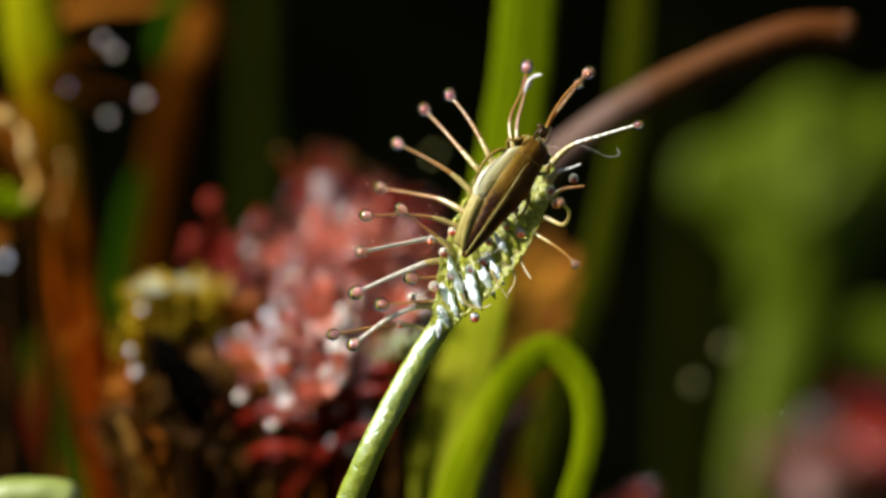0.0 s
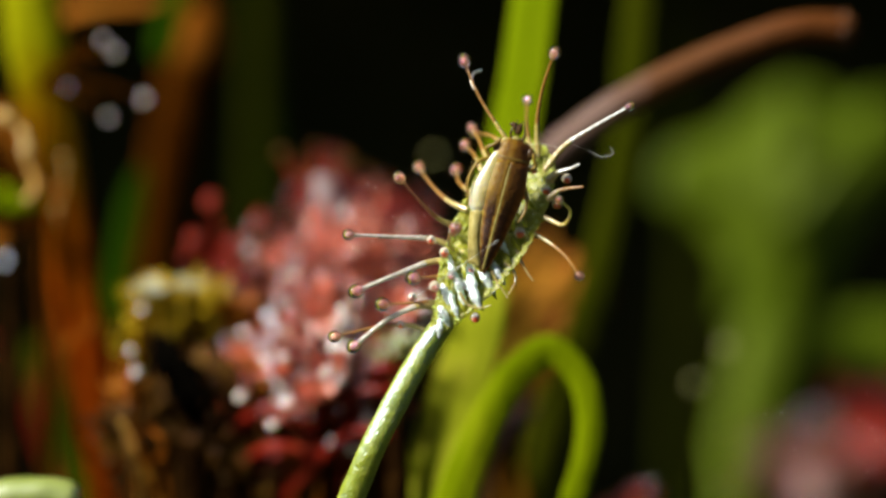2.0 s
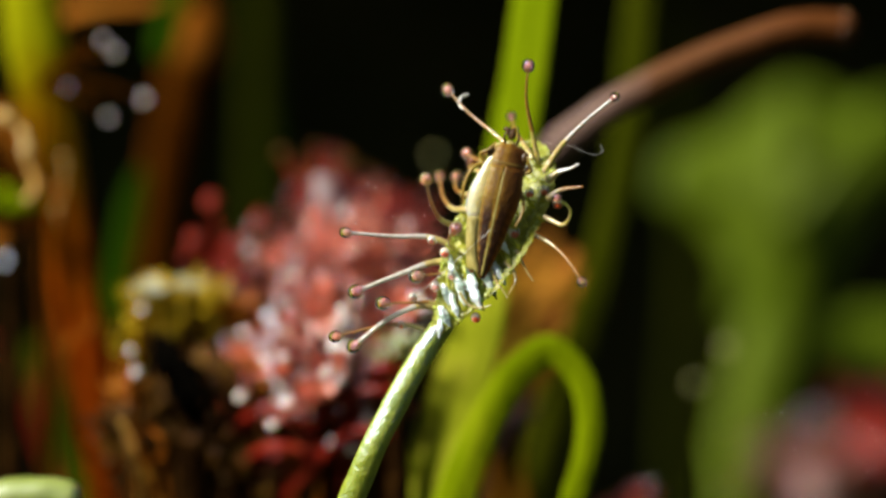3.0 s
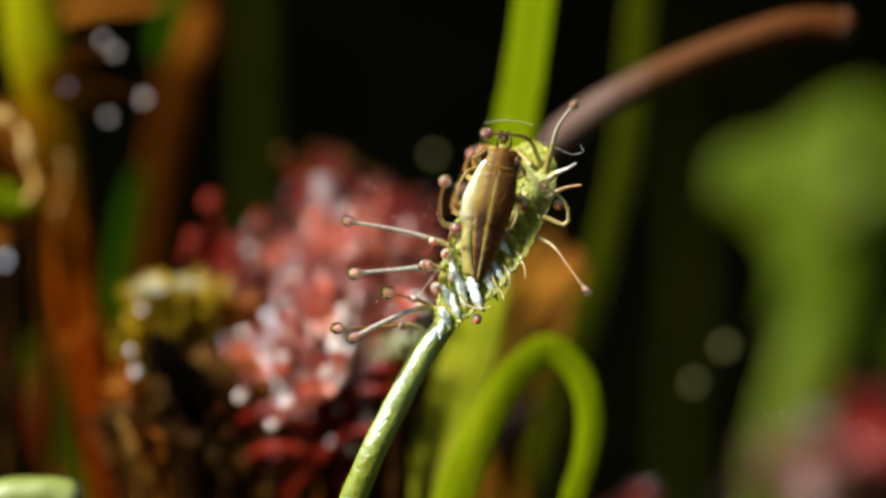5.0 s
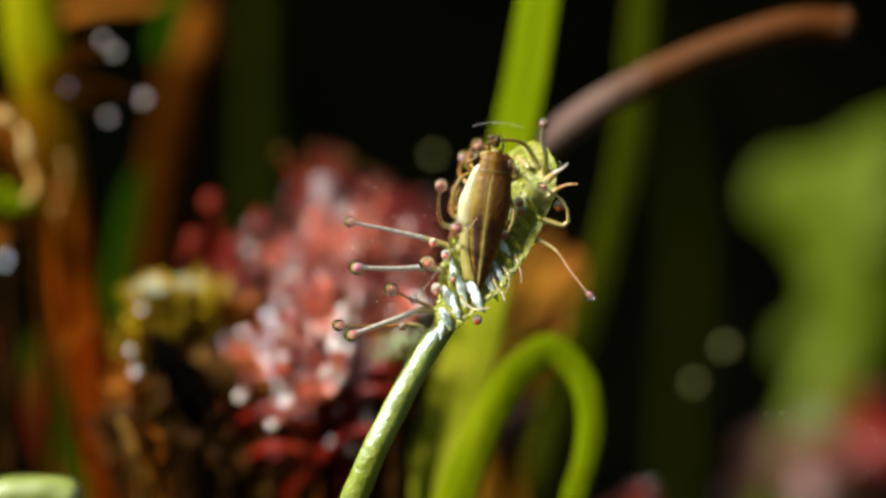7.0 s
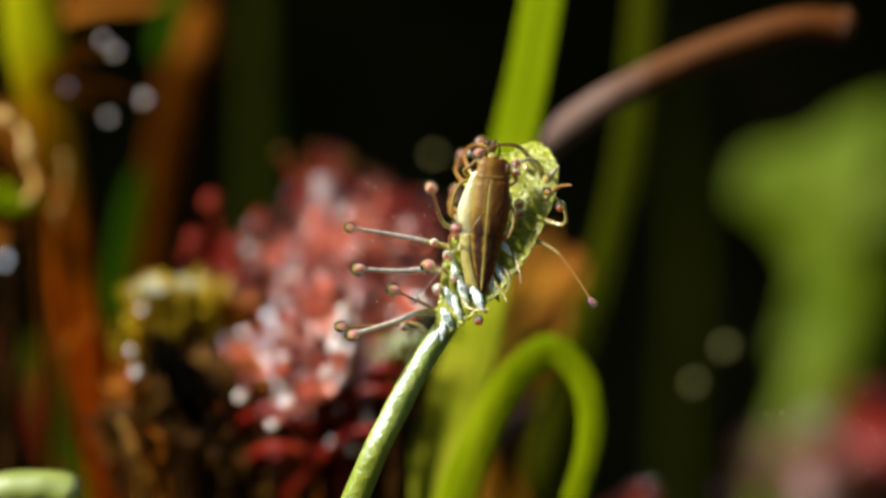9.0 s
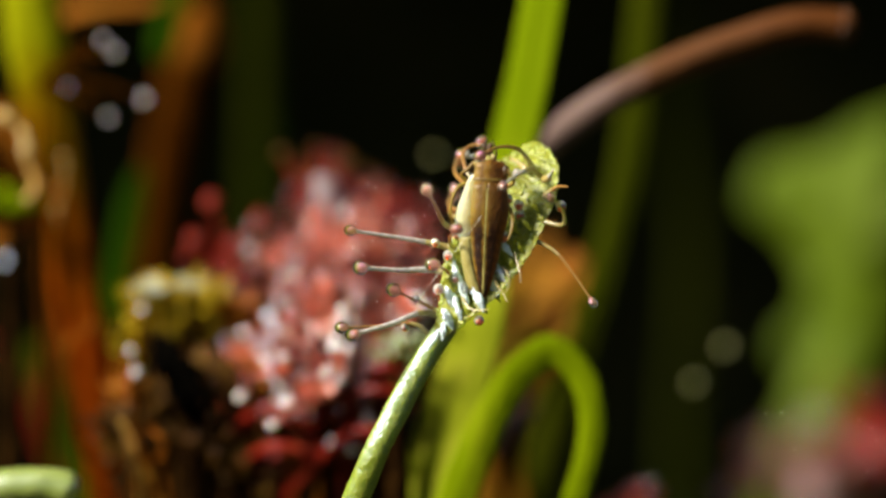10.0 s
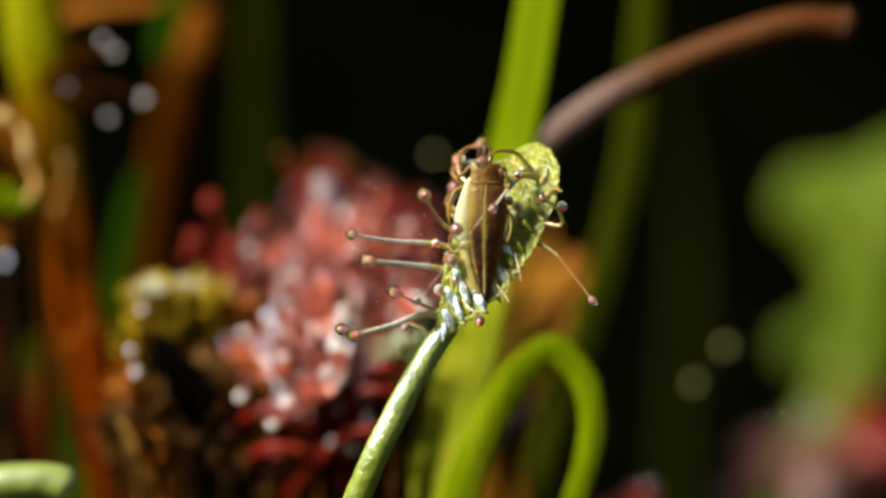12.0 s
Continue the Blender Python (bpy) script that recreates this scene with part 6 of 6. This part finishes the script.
def broad_leaf():
    """A broad lobed leaf on a wide stalk, far behind, its face turned a little away from the sun."""
    root = S(floor_point(25.0, 90.0))
    ob = new("broad_leaf")
    ob.location = root
    tagged(ob, "soft green lobed leaf on a wide stalk, far out of focus", "leaf")
    rim = smooth([sight(u, v, 88 + (u - 1350) * 0.008) for u, v in ((1262, 560), (1268, 460), (1215, 395), (1150, 345), (1160, 280), (1262, 235), (1325, 178), (1388, 150), (1450, 168), (1490, 188),
                                                                  (1545, 165), (1600, 210), (1585, 300), (1520, 370), (1470, 450), (1435, 540))], 5)
    hub = np.array(sight(1375, 330, 88.4))
    bm = bmesh.new()
    sheets = []
    for back in (0.0, 0.5):
        rings = []
        for q in (0.25, 0.5, 0.75, 0.92, 1.0):
            ring = []
            for p in rim:
                w = hub + (p - hub) * q
                bulge = -1.6 * (1 - q * q) + 0.9 * q * q * noise.noise((w[0] * 0.22, w[2] * 0.22, 3)) + back * (1 - 0.8 * q)
                ring.append(bm.verts.new(S((w[0], w[1] + bulge, w[2])) - root))
            rings.append(ring)
        mid = bm.verts.new(S((hub[0], hub[1] - 1.6 + back, hub[2])) - root)
        n = len(rim)
        for k in range(n):
            bm.faces.new((mid, rings[0][k], rings[0][(k + 1) % n]))
            for g, h in zip(rings, rings[1:]):
                bm.faces.new((g[k], g[(k + 1) % n], h[(k + 1) % n], h[k]))
        sheets.append(rings[-1])
    for k in range(n):
        bm.faces.new((sheets[0][k], sheets[0][(k + 1) % n], sheets[1][(k + 1) % n], sheets[1][k]))
    part("blade", bm, SOFT_GREEN, ob, "matt green blade in three blunt lobes")
    pts = smooth([Vector((0, 0, -0.002)), S(sight(1288, 880, 88)) - root, S(sight(1305, 760, 88)) - root, S(sight(1338, 620, 88)) - root, S(sight(1358, 480, 88)) - root, S(sight(1372, 380, 87)) - root], 8)
    part("stalk", sweep(bmesh.new(), pts, taper(len(pts), 0.0018, 0.0027), 14, 0.35), SOFT_GREEN, ob)
    for u, v in ((1165, 310), (1385, 140), (1570, 190)):
        c = [Vector(p) for p in smooth([S(sight(1372, 400, 85.9)) - root, S(sight(0.45 * 1372 + 0.55 * u, 0.45 * 360 + 0.55 * v, 86.2)) - root, S(sight(u, v, 88)) - root], 8)]
        part("vein", sweep(bmesh.new(), c, taper(len(c), 0.0006, 0.0003), 8, 0.6), SOFT_GREEN, ob)
    return ob


build_background_sundews()
build_litter()
grass_mover, stem_mover, arch_mover, dull_mover = build_stems()
leaf_mover = broad_leaf()
side_leaf = stem("side_leaf", [sight(*p, 90) for p in ((1392, 650), (1430, 615), (1500, 602), (1580, 598), (1650, 640), (1680, 800))], (1.9, 2.2), SOFT_GREEN, "soft green side leaf, out of focus", "leaf", flat=0.35, tip=0.22, rib=SOFT_GREEN)
shoot = stem("pale_shoot", [(-15.24, 6, -10.68), (-16.07, 6, -10.39), (-17.37, 6, -10.30), (-19.03, 6, -10.63), (-19.98, 6, -11.58)], (0.804, 0.759), PALE, "pale green rounded shoot tip", "shoot", tip=0.15)


# ---- what moves ----
def hopper_pose(hu, hv, tu, tv, roll):
    depth = -0.98
    k = (FOCUS + depth) / FOCUS
    tail, head = S((tu * k, depth - 0.1, tv * k)), S((hu * k, depth, hv * k))
    z = (head - tail).normalized()
    back = (STAGE.to_3x3() @ Vector((-0.25, -1, 0.1)))
    y = -(back - z * back.dot(z)).normalized()
    x = y.cross(z)
    m = Matrix((x, y, z)).transposed().to_4x4()
    return Matrix.Translation(tail) @ m @ pose(0, 0, 0, 0, 0, roll)


def motions():
    def shifts(ob, rows):
        """Slides of a thing in the stage's millimetres: seconds, right, up."""
        home = ob.location.copy()
        turn = STAGE.to_3x3()
        walk(ob, [(t, Matrix.Translation(home + turn @ Vector((a, 0, b)) * 0.001)) for t, a, b in rows])

    shifts(leaf, DRIFT)
    for ob, rows in MOVES:
        walk(ob, rows)
    hop = HOP_ROWS
    walk(hopper, [(t, hopper_pose(*blend(hop, t))) for t in STEPS])
    base = grass_mover.location.copy()
    walk(grass_mover, [(t, Matrix.Translation(base) @ pose(0, 0, 0, 0, a, b)) for t, a, b in ((0, 0, 0), (1.2, 3.2, -32), (2.5, 4.8, -42), (5.5, 6.8, -48), (9.5, 9.0, -46), (12, 7.4, -46))])
    base2 = dull_mover.location.copy()
    walk(dull_mover, [(t, Matrix.Translation(base2) @ pose(0, 0, 0, 0, a, 0)) for t, a in ((0, 0), (3, 0.18), (6, 0.35), (9.5, 0.5), (12, 0.58))])
    shifts(arch_mover, [(0, 0, 0), (6, 0.06, 0), (12, 0.14, -0.02)])
    pivot, root, frame_turn = S((18.49, 14, 10.32)), stem_mover.location.copy(), STAGE.to_3x3().to_4x4()
    rows = []
    for t, up, a in ((0, -0.15, 0.0), (2.5, -0.05, 1.0), (5.5, 0.02, 2.4), (9.5, 0.03, 2.8), (12, 0.03, 3.0)):
        turn = frame_turn @ pose(0, 0, 0, 0, a, 0) @ frame_turn.inverted()
        rows.append((t, Matrix.Translation(pivot + Vector((0, 0, up * 0.001)) + turn.to_3x3() @ (root - pivot)) @ turn))
    walk(stem_mover, rows)
    # the broad leaf sways on its foot and turns to the sun: seconds, millimetres right and up, degrees of lean and turn
    sway = [(0, 1.8, 0, 0.7, 2), (1.5, 1.0, 0, 0.3, 0), (2.5, 0.5, 0, 0, -2), (3.2, 0.9, 0, 0.3, -4), (4.8, 2.6, -0.4, 3.3, -10), (5.5, 2.7, -0.4, 3.4, -12), (6, 2.8, -0.7, 4.9, -14), (6.5, 2.8, -0.9, 6.0, -15),
            (7.2, 2.1, -1.8, 8.4, -16), (8.8, 2.5, -0.9, 5.8, -16), (9.5, 2.4, -1.2, 6.8, -17), (10.5, 2.2, -1.8, 8.4, -18), (12, 2.0, -2.2, 10.8, -20)]
    home = leaf_mover.location.copy()
    walk(leaf_mover, [(t, Matrix.Translation(home + Vector((a, 0, d)) * 0.001) @ pose(0, 0, 0, 0, b, c)) for t, a, d, b, c in sway])
    shifts(shoot, [(0, 0, 0), (6.5, 0.1, 0.05), (9.5, 0.05, 0.35), (12, -0.1, 0.6)])
    home, turn = strand.location.copy(), STAGE.to_3x3().to_4x4()
    walk(strand, [(t, Matrix.Translation(home + turn.to_3x3() @ Vector((a, 0, b)) * 0.001) @ turn @ pose(0, 0, 0, 0, -c, 0) @ turn.inverted())
                  for t, a, b, c in ((0, 0, 0, -4), (0.5, 0, 0, 0), (1.5, 0, 0, 0), (2.5, 0, 0, 3), (3.2, 0, 0, 10), (4.8, 0, -0.08, 18.5), (7.2, 0.05, -0.05, 19), (10, 0.2, 0, 19), (12, 0.25, 0, 19))])
    shifts(curl, [(0, 0, 0), (1.5, -0.1, 0), (2.5, -0.45, 0), (3.2, -0.75, 0.1), (4.8, -1.4, 0.1), (6.3, -1.9, -0.3), (7.2, -2.4, -0.6), (12, -3.2, -1.0)])
    shifts(bristle, [(0, 1.2, -1.0), (3.2, 0.9, -0.8), (4.8, 0, 0), (5.5, -0.1, 0.0), (6.3, -0.2, -0.05), (7.2, -0.5, -0.15), (8.8, 0.2, -1.2), (12, 0.0, -1.8)])


# seconds, head and tail in the leaf's plane, roll
HOP_ROWS = [
    (0, *(3.88, 4.53), *(0.80, -0.31), 30), (0.5, *(3.44, 4.58), *(1.18, -0.83), 24), (1, *(3.21, 4.64), *(1.36, -0.87), 20), (1.5, *(3.12, 4.58), *(1.52, -0.92), 18),
    (2, *(2.92, 4.44), *(1.54, -0.94), 16), (2.5, *(2.81, 4.31), *(1.56, -1.03), 14), (3.2, *(2.63, 4.15), *(1.47, -1.21), 12), (4.8, *(2.41, 4.00), *(1.36, -1.32), 10),
    (5.5, *(2.34, 3.95), *(1.36, -1.41), 5), (6.3, *(2.23, 3.88), *(1.36, -1.45), 6), (7.2, *(2.05, 3.75), *(1.40, -1.58), 8), (8.8, *(1.97, 3.62), *(1.50, -1.76), 10),
    (10, *(1.83, 3.53), *(1.58, -1.90), 10), (12, *(1.67, 3.39), *(1.65, -2.01), 10)]

motions()
